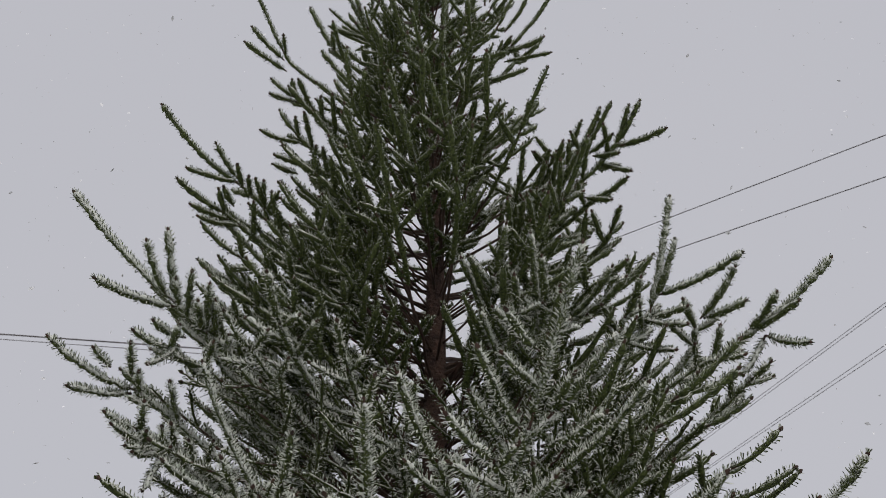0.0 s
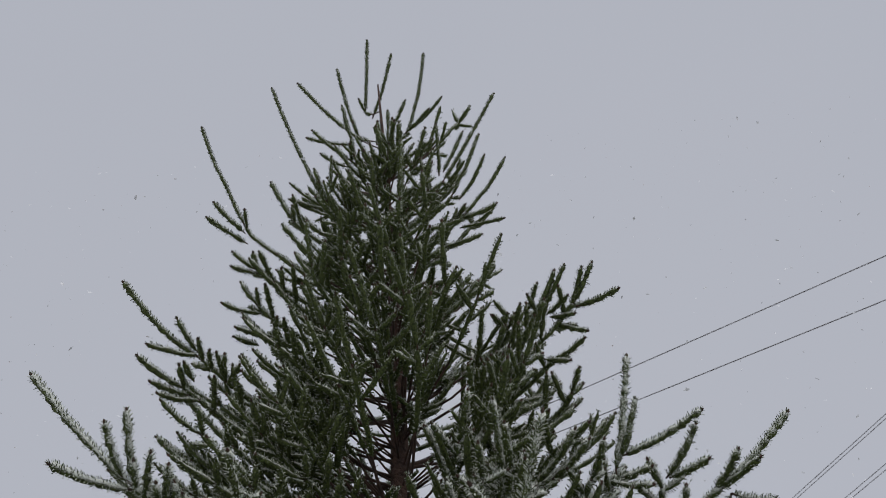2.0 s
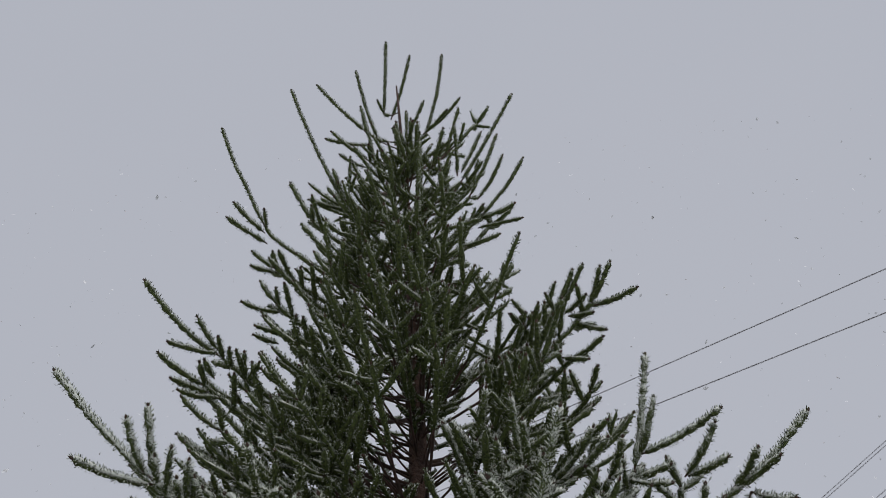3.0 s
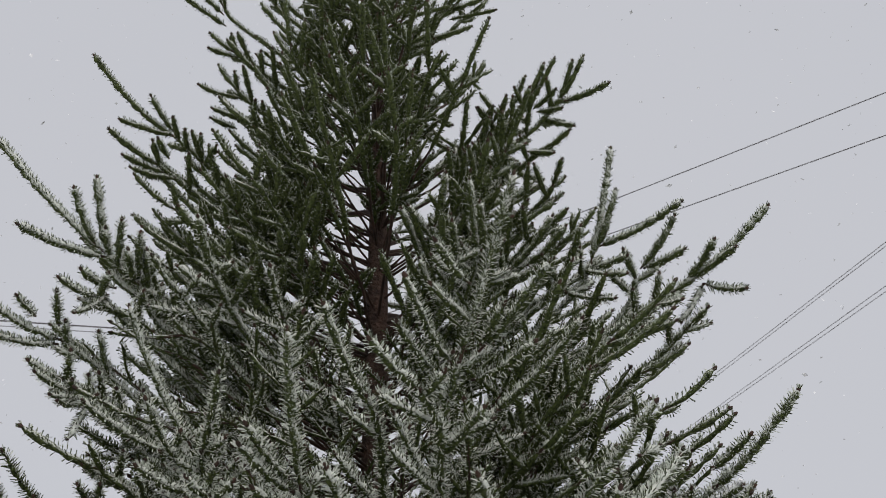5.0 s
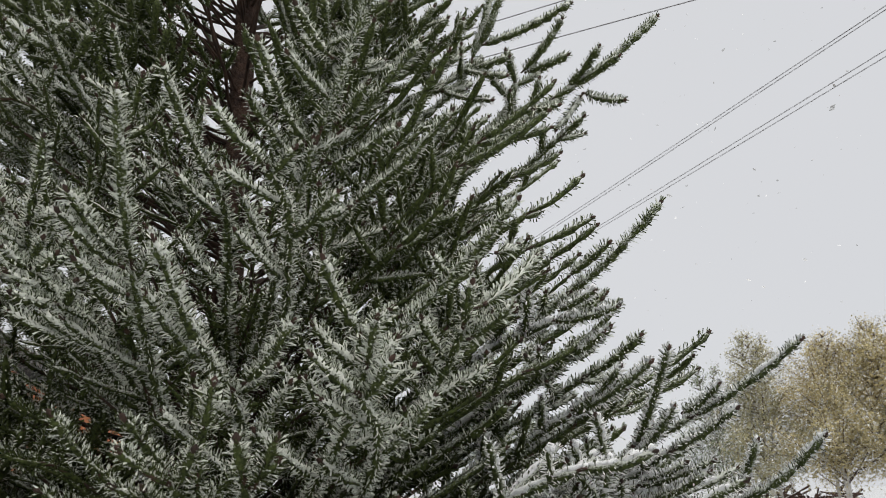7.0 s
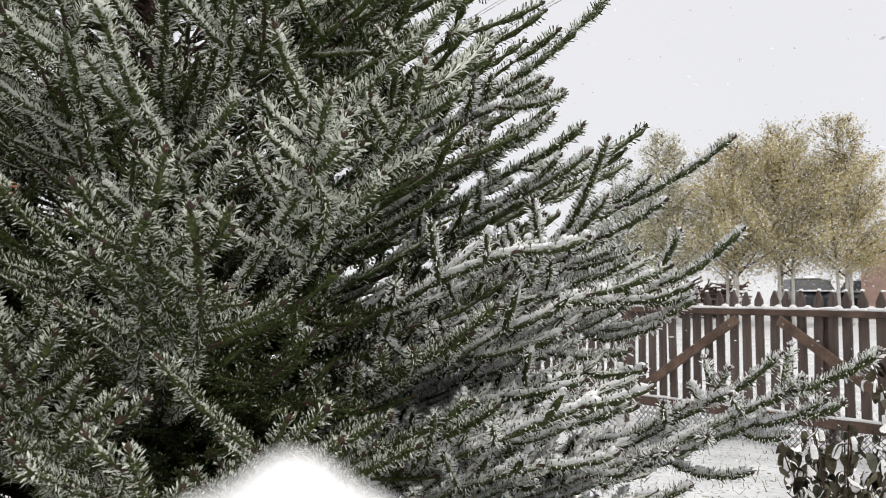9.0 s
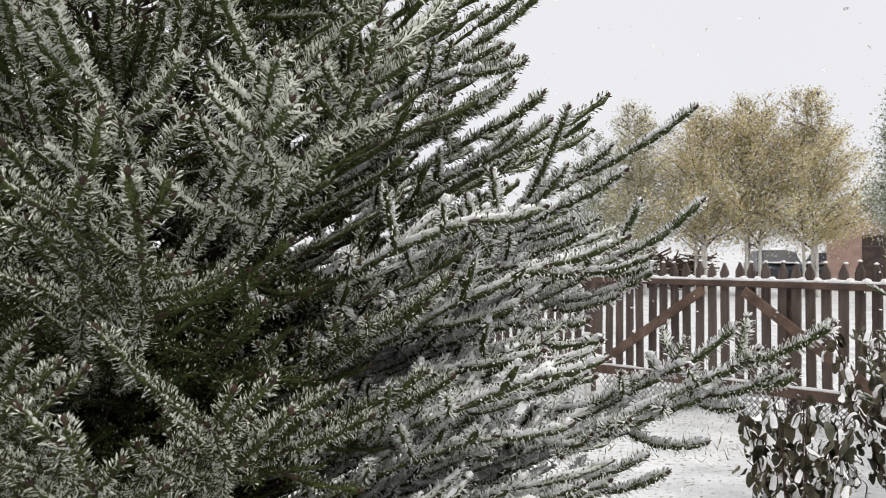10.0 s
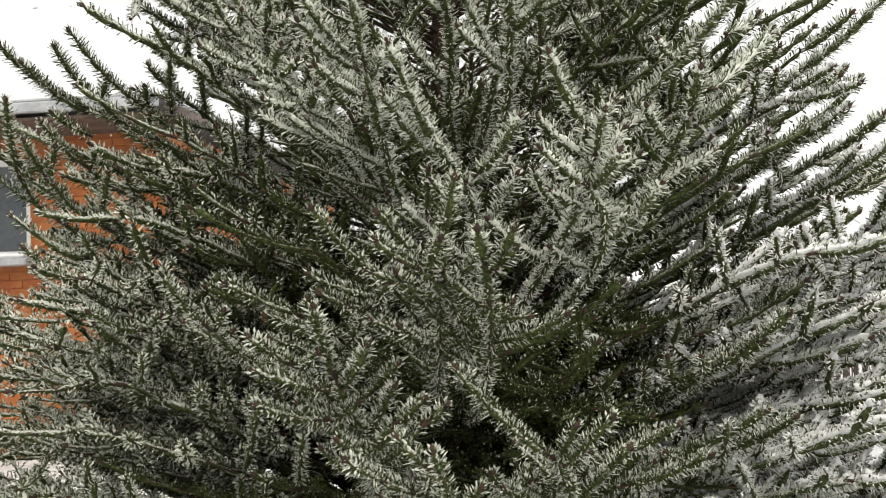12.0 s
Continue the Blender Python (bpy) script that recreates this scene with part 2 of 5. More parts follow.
def ringed(axes, pitch, around, needle, broad, snow, thick, scale=1.0, fine=True):
    """Needles in close rings round a limb's shoots, and the snow that has caught on them. axes: (path, bare share, snow factor)."""
    base, a, left, bend, few, mass = [], [], [], [], [], []
    for path, bare, more in axes:
        seg = np.linalg.norm(np.diff(path, axis=0), axis=1)
        run = np.concatenate([[0], np.cumsum(seg)])
        n = max(2, int(run[-1] * (1 - bare) / (pitch * scale)))
        s = run[-1] * bare + (np.arange(n) + 0.75) / n * run[-1] * (1 - bare) - 0.003
        s = np.clip(s + rng.normal(0, 0.12 * pitch * scale, n), 0, run[-1] - 1e-5)
        k = np.clip(np.searchsorted(run, s, side="right") - 1, 0, len(seg) - 1)
        q = np.linspace(bare * run[-1], run[-1] + 0.006, max(5, int(run[-1] * (1 - bare) / (0.010 if fine else 0.018))))
        core = np.stack([np.interp(q, run, path[:, i]) for i in range(3)], -1)
        girth = (0.50 if path[-1][2] > 2.5 else 0.38 if snow > 0.62 else 0.24) * needle * scale * rng.uniform(0.75, 1.25, len(q)) * np.clip((run[-1] + 0.008 - q) / (0.020 * scale), 0.15, 1) ** 0.6
        verts, quads = tube(core, girth * np.clip((q - q[0]) / 0.03 + 0.25, 0, 1), 5 if fine else 4)
        verts = verts + rng.normal(0, 0.075 * needle * scale, verts.shape)
        mass.append((verts, quads if fine else np.concatenate([quads[:, [0, 1, 2]], quads[:, [0, 2, 3]]])))
        base.append(path[k] + (path[k + 1] - path[k]) * ((s - run[k]) / seg[k])[:, None])
        a.append((path[k + 1] - path[k]) / seg[k][:, None])
        left.append(run[-1] - s)
        bend.append(np.full(n, rng.uniform(-3.0, 3.0)) + rng.normal(0, 0.3, n))
        few.append(np.full(n, more))
    base, a, left, bend, few = (np.repeat(np.concatenate(v), around, axis=0) for v in (base, a, left, bend, few))
    n = len(base)
    ref = np.where(np.abs(a[:, 2:3]) < 0.95, UP[None], np.array([[1.0, 0, 0]]))
    s = np.cross(a, ref)
    s /= np.linalg.norm(s, axis=1)[:, None] + 1e-9
    u = np.cross(s, a)
    phi = np.tile(np.arange(around), n // around) * 2 * np.pi / around + bend + rng.normal(0, 0.16, n)
    under = (np.sin(phi) < -0.5) & (rng.random(n) < 0.35)
    phi = np.where(under, -phi, phi)[:, None]
    spread = rng.normal(63, 7, (n, 1))
    close = np.clip(left / (0.018 * scale), 0, 1)[:, None]
    spread = np.radians(spread * (0.35 + 0.65 * close))
    out = np.cos(phi) * s + np.sin(phi) * u
    way = np.cos(spread) * a + np.sin(spread) * out
    size = needle * scale * rng.uniform(0.8, 1.12, (n, 1)) * (0.78 + 0.22 * close)
    tip = base + way * size
    face = np.cross(way, rng.normal(0, 0.5, (n, 3)) + out)
    face /= np.linalg.norm(face, axis=1)[:, None] + 1e-9
    w = 0.00075 * broad * scale
    green = np.stack([base - face * w, base + face * w, tip + face * w * 0.6, tip - face * w * 0.6], 1).reshape(-1, 3), np.arange(4 * n).reshape(-1, 4)
    if not fine:
        green = np.stack([base, tip + face * w, tip - face * w], 1).reshape(-1, 3), np.arange(3 * n).reshape(-1, 3)
    patch = np.array([noise.noise((b[0] * 9, b[1] * 9, b[2] * 9)) for b in base[::around]])
    patch = np.repeat(patch, around)
    ring = np.repeat(rng.normal(0, 0.22, n // around), around)
    hold = 0.5 * way[:, 2] + 0.55 * way @ WIND + 0.5 * patch + ring + rng.normal(0, 0.15, n) + 0.35 * np.exp(-left / 0.05)
    on = hold > 0.98 - 1.3 * snow * few
    m = int(on.sum())
    b, d, z, o, f = base[on], way[on], size[on], out[on], face[on]
    start = rng.uniform(0.08, 0.26, (m, 1)) + 0.62 * max(0.0, 0.86 - snow)
    r = (thick * rng.uniform(0.55, 1.25, (m, 1)) * scale) * (0.75 + 0.5 * np.clip(hold[on] - 0.4, 0, 0.8))[:, None]
    low = b + d * z * start + UP * 0.4 * r
    core = b + d * z * (0.68 + 0.22 * (start - 0.17)) + UP * 0.5 * r
    high = b + d * z * 1.05 + UP * 0.2 * r
    g = np.cross(d, f)
    if not fine or snow < 0.8:
        across = np.cross(d, UP + WIND)
        across *= r / (np.linalg.norm(across, axis=1)[:, None] + 1e-9)
        return mass, green, (np.stack([low, core + across, high, core - across], 1).reshape(-1, 3), np.arange(4 * m).reshape(-1, 4))
    above = core + (UP * 0.6 + o * 0.8) * r
    verts = np.stack([low, core + f * r - g * 0.2 * r, core - f * r - g * 0.2 * r, above, high + f * 0.6 * r, high - f * 0.6 * r], 1).reshape(-1, 3)
    first = np.arange(m)[:, None] * 6
    tris = np.array([[0, 1, 3], [0, 3, 2], [1, 4, 3], [3, 4, 5], [3, 5, 2]])
    white = verts, (first[:, None] + tris[None]).reshape(-1, 3)
    return mass, green, white


def ridges(paths, share, thick):
    """Snow lying along the upper side of the flatter shoots, in broken lumps."""
    out = []
    for path in paths:
        a = unit(path[-1] - path[0])
        long = np.linalg.norm(path[-1] - path[0])
        if abs(a[2]) > 0.8 or long < 0.05:
            continue
        at = rng.uniform(0, 0.12)
        while at < 0.96:
            stop = min(at + rng.uniform(0.15, 0.45), 1.0)
            if rng.random() < share:
                fine = max(5, int(long * (stop - at) / 0.015))
                q = np.linspace(at, stop, fine) * (len(path) - 1.001)
                k = q.astype(int)
                pts = path[k] + (path[k + 1] - path[k]) * (q - k)[:, None]
                r = thick * np.convolve(rng.uniform(0.3, 1.25, fine + 2), [0.3, 0.4, 0.3], "valid") * np.sin(np.linspace(0.25, np.pi - 0.25, fine)) ** 0.6
                pts = pts + rng.normal(0, 0.0014, pts.shape)
                pts = pts + WIND * 0.004
                pts[:, 2] += 0.006 + 0.3 * r
                out.append(tube(pts, r, 5))
            at = stop + rng.uniform(-0.03, 0.08)
    return out


def dress(tree, axes, wood, snow, pitch, around, needle, broad, thick, lying, scale=1.0, fine=True):
    """Links one branch: its wood with buds, its needles and its snow."""
    mass, green, white = ringed(axes, pitch, around, needle, broad, snow, thick, scale, fine)
    for q, bare, more in axes if fine else axes[:1]:
        end, d = q[-1], unit(q[-1] - q[-2])
        wood.append(tube(np.array([end - d * 0.005, end + d * 0.003, end + d * 0.010]), np.array([0.0030, 0.0058, 0.0016]) * scale, 4))
    branch = put("branch", raw_mesh("branch", *joined(wood)), TWIG, tree)
    # less rime on fill stems, which also paints in shade behind the leading shoots
    tagged(put("needles", raw_mesh("needles", *joined(mass + [green])), FROSTED if snow > (0.62 if fine else 0.80) else DUSTED if snow > 0.28 else NEEDLE, branch, "dark green spruce needles"), kind="stuff")
    tagged(put("snow", raw_mesh("snow", *white), SNOW if lying > 0.5 else RIME, branch, "white snow clinging to the needles"), kind="stuff")
    ridge = ridges([q for q, bare, more in axes], lying, 0.0088 * scale) if lying else []
    if ridge:
        tagged(put("snow_ridge", raw_mesh("snow_ridge", *joined(ridge)), SNOW, branch, "broken ridge of snow lying along the shoots", smooth=True), kind="stuff")
    return branch


def limb(tree, trunk_at, height, azimuth, reach, lift, snow=0.5, pitch=0.0120, around=7, scale=1.0, thick=0.010, arch=0.5, gap=0.2, free=0.17, bare=0.15, needle=0.018, broad=1.7, frost=0.0026, lying=0.0):
    """One limb with its side shoots. azimuth 0 points at the walk, 90 to its right."""
    a = radians(azimuth)
    out = np.array([math.sin(a), -math.cos(a), 0.0])
    base = np.array(trunk_at(height))
    steps = 8
    wob = rng.normal(0, 0.012 * scale * min(1.0, reach / 0.9), (steps + 1, 3))
    wob[0] = wob[-1] = 0
    s = np.linspace(0, 1, steps + 1)[:, None]
    path = base + out * reach * s + UP * lift * ((1 - arch) * s + arch * s ** 2) + wob
    length = float(np.linalg.norm(np.diff(path, axis=0), axis=1).sum())
    raw = [(path, 0)]
    laterals(path, 0, raw, min(free * scale, 0.58 * length), gap * scale, bare, scale)
    wood, axes = [], []
    for q, order in raw:
        r0 = (thick * (0.4 + 0.6 * length / scale), 0.0026 * scale, 0.0022 * scale)[order]
        wood.append(tube(q, np.linspace(r0, 0.0014 * scale, len(q)), 4 if order == 0 else 3))
        axes.append((q, 0.5 if order == 0 else 0.0, 1.0))
    return dress(tree, axes, wood, snow, pitch, around, needle, broad, frost, lying, scale, False)


def spruce_trunk(z):
    return (-0.11 + 0.055 * math.sin(z * 0.75 - 1.4) * min(1, z / 2), 2.75, z)


def crown_spot(azimuth, reach, height):
    x, y, z = spruce_trunk(height)
    a = radians(azimuth)
    return np.array([x + reach * math.sin(a), y - reach * math.cos(a), z])


def shoot_path(base, tip, sag=0.05):
    """A nearly straight shoot, bowed a little upward."""
    s = np.linspace(0, 1, 7)[:, None]
    long = np.linalg.norm(tip - base)
    bow = rng.normal(0, 0.012, 3) - UP * sag
    return base + (tip - base) * s + bow * long * 4 * s * (1 - s) + rng.normal(0, 0.004, (7, 3)) * long * np.sin(np.pi * s)


def single_shoot(tree, row, look_of):
    """A side shoot from its joint to its tip; row: azimuth, reach and height of the tip, then of the joint."""
    tip, base = crown_spot(*row[:3]), crown_spot(*row[3:])
    q = shoot_path(base, tip)
    wood = [tube(q, np.linspace(0.0036, 0.0014, len(q)), 4)]
    return dress(tree, [(q, 0.05, 1.0)], wood, *look_of)


def stem(tree, row, look_of, side=0, fine=True):
    """A limb that leaves the trunk, bends up to its last joint and ends in a leading shoot, with small shoots behind the joint."""
    tip, base = crown_spot(*row[:3]), crown_spot(*row[3:])
    q = shoot_path(base, tip)
    away = max(row[4], 0.05)
    root = np.array(spruce_trunk(max(0.3, row[5] - (0.5 if row[5] > 2 else 0.34) * away - 0.05)))
    t0 = unit((base - root) * np.array([1, 1, 0.3])) * away * 0.9
    t1 = unit(tip - base) * away * 0.6
    s = np.linspace(0, 1, 10)[:, None]
    inner = (2 * s ** 3 - 3 * s ** 2 + 1) * root + (s ** 3 - 2 * s ** 2 + s) * t0 + (3 * s ** 2 - 2 * s ** 3) * base + (s ** 3 - s ** 2) * t1
    inner = inner + rng.normal(0, 0.006, inner.shape) * np.sin(np.pi * s) * min(1, away)
    wood = [tube(np.concatenate([inner, q[1:]]), np.concatenate([np.linspace(0.003 + 0.0045 * away, 0.0036, 10), np.linspace(0.004, 0.0015, 6)]), 4)]
    axes = [(q, 0.04, 1.0), (inner, 0.5 if fine else 0.6, 0.7)]
    for i in range(side):
        f = 0.98 - (0.09 if side < 8 else 0.06) * i
        k = min(int(f * 9), 8)
        p = inner[k] + (inner[k + 1] - inner[k]) * (f * 9 - k)
        d = unit(inner[k + 1] - inner[k])
        flat = unit(np.cross(d, UP)) * (1 if i % 2 else -1)
        way = unit(d * rng.uniform(0.35, 1.0) + flat * rng.uniform(0.7, 1.1) + UP * rng.uniform(-0.25, 0.4))
        long = min((0.075 + 0.028 * i) * rng.uniform(0.8, 1.25), 0.55 * away)
        b = bend_path(p, way, long, rng.uniform(0.1, 0.5), 5, 0.02)
        axes.append((b, 0.0, 1.0))
        wood.append(tube(b, np.linspace(0.003, 0.0014, 6), 3))
    return dress(tree, axes, wood, *look_of, 1.0, fine)


# each row: azimuth, reach and height of a shoot's tip, then of the joint that it grows from
STEMS_TOP_A = [
    (-87.2, 0.03, 5.20, -141.1, 0.12, 4.77), (84.8, 0.24, 5.03, 119.0, 0.13, 4.56), (-85.3, 0.19, 4.97, -118.2, 0.13, 4.57), (-81.7, 0.38, 4.84, -85.7, 0.16, 4.53),
    (-79.0, 0.50, 4.77, -89.3, 0.27, 4.11), (-71.5, 0.79, 4.36, -75.4, 0.58, 3.87), (79.6, 0.53, 4.60, 86.6, 0.24, 4.15), (15.1, 0.13, 4.51, 13.3, 0.09, 4.27),
    (-53.2, 0.21, 4.57, -60.7, 0.14, 4.25), (-71.9, 0.32, 4.45, -74.4, 0.15, 4.30), (-53.5, 0.27, 4.21, -63.0, 0.26, 4.04), (69.6, 0.23, 4.35, 69.2, 0.08, 4.28),
    (75.9, 0.43, 4.33, 80.3, 0.27, 4.03), (80.5, 0.52, 4.19, 85.1, 0.31, 3.94), (34.2, 0.27, 4.09, 44.9, 0.24, 3.95),
]
STEMS_TOP_B = [
    (82.7, 0.45, 3.96, 86.0, 0.30, 3.93), (84.7, 0.37, 3.82, 87.3, 0.22, 3.79), (12.8, 0.36, 4.07, 9.2, 0.31, 3.68), (-78.2, 0.49, 4.15, -79.2, 0.39, 3.94),
    (-74.5, 0.62, 3.73, -76.3, 0.53, 3.67), (-68.1, 0.56, 3.65, -73.4, 0.43, 3.55), (-75.1, 0.58, 3.59, -76.8, 0.51, 3.50), (-65.7, 0.59, 3.32, -72.5, 0.45, 3.34),
    (-31.1, 0.52, 3.60, -35.0, 0.45, 3.45), (-14.1, 0.50, 3.45, -12.2, 0.40, 3.32), (1.7, 0.58, 3.33, 7.1, 0.48, 3.22), (-8.9, 0.52, 3.29, -5.2, 0.42, 3.13),
    (-66.1, 0.98, 3.44, -70.3, 0.69, 3.21), (-60.3, 0.90, 3.10, -64.6, 0.74, 3.05), (-65.2, 0.62, 3.20, -71.0, 0.60, 3.13),
]
STEMS_TOP_C = [
    (85.2, 0.33, 3.59, 88.2, 0.18, 3.44), (86.3, 0.26, 3.62, 88.9, 0.16, 3.61), (87.1, 0.27, 3.25, 90.2, 0.17, 3.34), (87.3, 0.23, 3.19, 90.6, 0.15, 3.17),
    (72.1, 0.67, 3.49, 78.1, 0.52, 3.32), (72.5, 0.77, 3.47, 76.4, 0.67, 3.35), (68.7, 0.39, 3.34, 78.6, 0.42, 3.32), (62.9, 0.71, 3.09, 69.1, 0.58, 3.09),
    (49.4, 0.39, 3.09, 64.1, 0.39, 3.02), (48.8, 0.56, 3.14, 57.2, 0.49, 3.05), (47.5, 0.68, 3.16, 50.0, 0.55, 3.00), (61.6, 0.68, 2.98, 68.7, 0.62, 2.95),
    (51.7, 0.73, 2.72, 55.2, 0.61, 2.71),
]
SHOOTS_TOP_A = [
    (87.6, 0.08, 5.07, -160.1, 0.13, 4.75), (85.0, 0.29, 4.69, 114.5, 0.15, 4.59), (71.6, 0.23, 4.56, 120.6, 0.12, 4.56), (86.9, 0.12, 4.71, 139.3, 0.06, 4.57),
    (-6.9, 0.12, 4.45, -16.0, 0.10, 4.33), (-81.2, 0.34, 4.46, -58.2, 0.16, 4.36), (-83.2, 0.28, 4.37, -80.2, 0.17, 4.28), (67.2, 0.26, 4.42, 83.8, 0.23, 4.18),
    (83.0, 0.36, 4.42, 84.2, 0.25, 4.20), (75.1, 0.44, 4.19, 83.7, 0.30, 4.02), (82.2, 0.47, 3.87, 91.4, 0.29, 3.90), (72.9, 0.23, 3.97, 39.2, 0.22, 3.97),
    (-79.5, 0.41, 4.16, -93.2, 0.27, 4.09),
]
SHOOTS_TOP_B = [
    (-79.7, 0.41, 4.07, -95.4, 0.26, 4.08), (-81.4, 0.31, 4.26, -89.6, 0.26, 4.11), (-73.1, 0.71, 3.96, -76.8, 0.58, 3.85), (-72.4, 0.73, 3.87, -79.5, 0.57, 3.82),
    (-74.6, 0.62, 3.66, -77.7, 0.52, 3.66), (-73.8, 0.64, 3.48, -78.6, 0.49, 3.48), (-65.7, 0.79, 3.32, -69.8, 0.70, 3.23), (-64.4, 0.87, 3.19, -70.1, 0.70, 3.22),
    (-59.4, 0.85, 3.01, -65.1, 0.72, 3.03), (-60.1, 0.82, 2.98, -65.5, 0.68, 3.02), (-58.4, 0.76, 3.09, -63.4, 0.71, 3.07), (-65.8, 0.67, 3.21, -71.9, 0.65, 3.18),
    (-67.0, 0.59, 3.29, -72.4, 0.50, 3.30),
]
SHOOTS_TOP_C = [
    (86.8, 0.28, 3.46, 95.5, 0.20, 3.40), (87.4, 0.27, 3.37, 90.5, 0.18, 3.43), (72.3, 0.63, 3.48, 78.5, 0.50, 3.32), (71.8, 0.56, 3.44, 76.1, 0.50, 3.35),
    (72.3, 0.73, 3.46, 76.6, 0.66, 3.34), (71.6, 0.84, 3.32, 76.8, 0.68, 3.34), (71.6, 0.66, 3.35, 77.9, 0.57, 3.34), (69.1, 0.40, 3.40, 76.5, 0.44, 3.34),
    (71.4, 0.52, 3.40, 77.3, 0.54, 3.35), (74.2, 0.67, 3.29, 78.5, 0.58, 3.33), (75.8, 0.70, 3.22, 79.7, 0.59, 3.31), (65.7, 0.64, 3.05, 67.9, 0.55, 3.10),
]
STEMS_UPPER_A = [
    (63.7, 0.83, 2.98, 68.1, 0.71, 2.64), (61.4, 0.79, 2.47, 64.6, 0.63, 2.55), (65.4, 0.82, 2.64, 70.9, 0.83, 2.58), (66.2, 1.23, 2.67, 68.0, 0.93, 2.49),
    (62.3, 1.03, 2.38, 65.7, 0.96, 2.36), (56.9, 0.99, 2.38, 58.7, 0.91, 2.40), (52.9, 0.76, 2.66, 60.2, 0.66, 2.60), (50.5, 0.69, 2.71, 54.5, 0.51, 2.62),
    (-58.3, 1.18, 2.95, -54.9, 0.86, 2.64), (-45.6, 0.82, 2.65, -52.9, 0.77, 2.56), (-47.7, 0.99, 2.48, -51.4, 0.88, 2.48), (-47.4, 1.00, 2.23, -51.2, 0.90, 2.22),
    (-45.3, 0.91, 2.08, -47.3, 0.87, 2.17), (-44.3, 0.87, 2.02, -46.7, 0.78, 2.01), (-32.4, 0.93, 2.33, -31.5, 0.71, 2.05), (-23.9, 0.97, 2.07, -26.2, 0.78, 1.97),
]
STEMS_UPPER_B = [
    (-28.6, 1.05, 2.06, -28.8, 0.81, 2.01), (-23.2, 0.98, 1.93, -21.9, 0.81, 1.91), (17.0, 1.22, 2.38, 13.5, 1.04, 2.06), (4.3, 1.27, 2.01, 8.6, 1.16, 1.96),
    (28.9, 1.04, 2.18, 24.0, 0.80, 2.05), (24.7, 0.70, 2.72, 31.7, 0.58, 2.57), (26.1, 0.72, 2.64, 33.4, 0.60, 2.57), (20.6, 0.69, 2.59, 25.5, 0.58, 2.54),
    (24.6, 0.56, 2.83, 27.0, 0.43, 2.73), (-31.6, 0.90, 2.47, -34.5, 0.77, 2.43), (-27.7, 0.83, 2.59, -33.5, 0.69, 2.52), (-16.3, 0.73, 2.46, -19.7, 0.58, 2.39),
    (-0.7, 0.67, 2.30, -5.2, 0.53, 2.21), (-52.0, 1.17, 2.45, -56.4, 0.92, 2.38), (-49.7, 1.01, 2.27, -53.1, 0.91, 2.26), (-48.5, 0.95, 2.19, -51.0, 0.85, 2.21),
]
SHOOTS_UPPER_A = [
    (62.7, 0.83, 2.82, 67.9, 0.73, 2.68), (62.8, 1.01, 2.72, 68.0, 0.74, 2.69), (64.2, 0.83, 2.61, 68.6, 0.71, 2.63), (64.8, 0.82, 2.56, 68.4, 0.68, 2.63),
    (64.8, 0.98, 2.70, 70.0, 0.85, 2.60), (65.0, 0.99, 2.59, 70.0, 0.86, 2.60), (62.4, 1.08, 2.57, 67.6, 0.98, 2.52), (62.2, 1.13, 2.53, 67.7, 0.99, 2.52),
    (65.0, 1.13, 2.43, 68.4, 1.02, 2.50), (65.3, 0.95, 2.38, 68.4, 1.02, 2.50), (51.8, 0.72, 2.67, 55.6, 0.56, 2.62), (-49.7, 0.99, 2.76, -55.3, 0.89, 2.66),
    (-49.5, 0.94, 2.81, -54.7, 0.86, 2.64), (-50.4, 1.10, 2.62, -55.1, 0.86, 2.63), (-46.6, 0.87, 2.68, -55.6, 0.82, 2.60),
]
SHOOTS_UPPER_B = [
    (-46.7, 0.84, 2.60, -52.9, 0.78, 2.56), (-50.3, 0.93, 2.54, -54.4, 0.82, 2.54), (-48.9, 0.93, 2.41, -50.6, 0.85, 2.49), (-48.7, 0.93, 2.18, -50.6, 0.86, 2.22),
    (7.1, 1.20, 2.16, 12.8, 1.03, 2.06), (9.8, 1.19, 2.24, 14.1, 1.10, 2.20), (9.7, 1.15, 2.17, 14.6, 1.07, 2.13), (6.7, 1.13, 2.10, 11.4, 1.02, 2.04),
    (18.7, 1.18, 2.05, 15.0, 1.03, 2.03), (20.0, 1.21, 2.20, 15.5, 1.05, 2.08), (16.4, 1.16, 2.13, 15.6, 1.06, 2.09), (-51.4, 1.10, 2.33, -56.5, 0.93, 2.37),
    (-49.8, 0.98, 2.46, -55.3, 0.94, 2.41), (-51.6, 1.06, 2.44, -54.5, 1.00, 2.42),
]
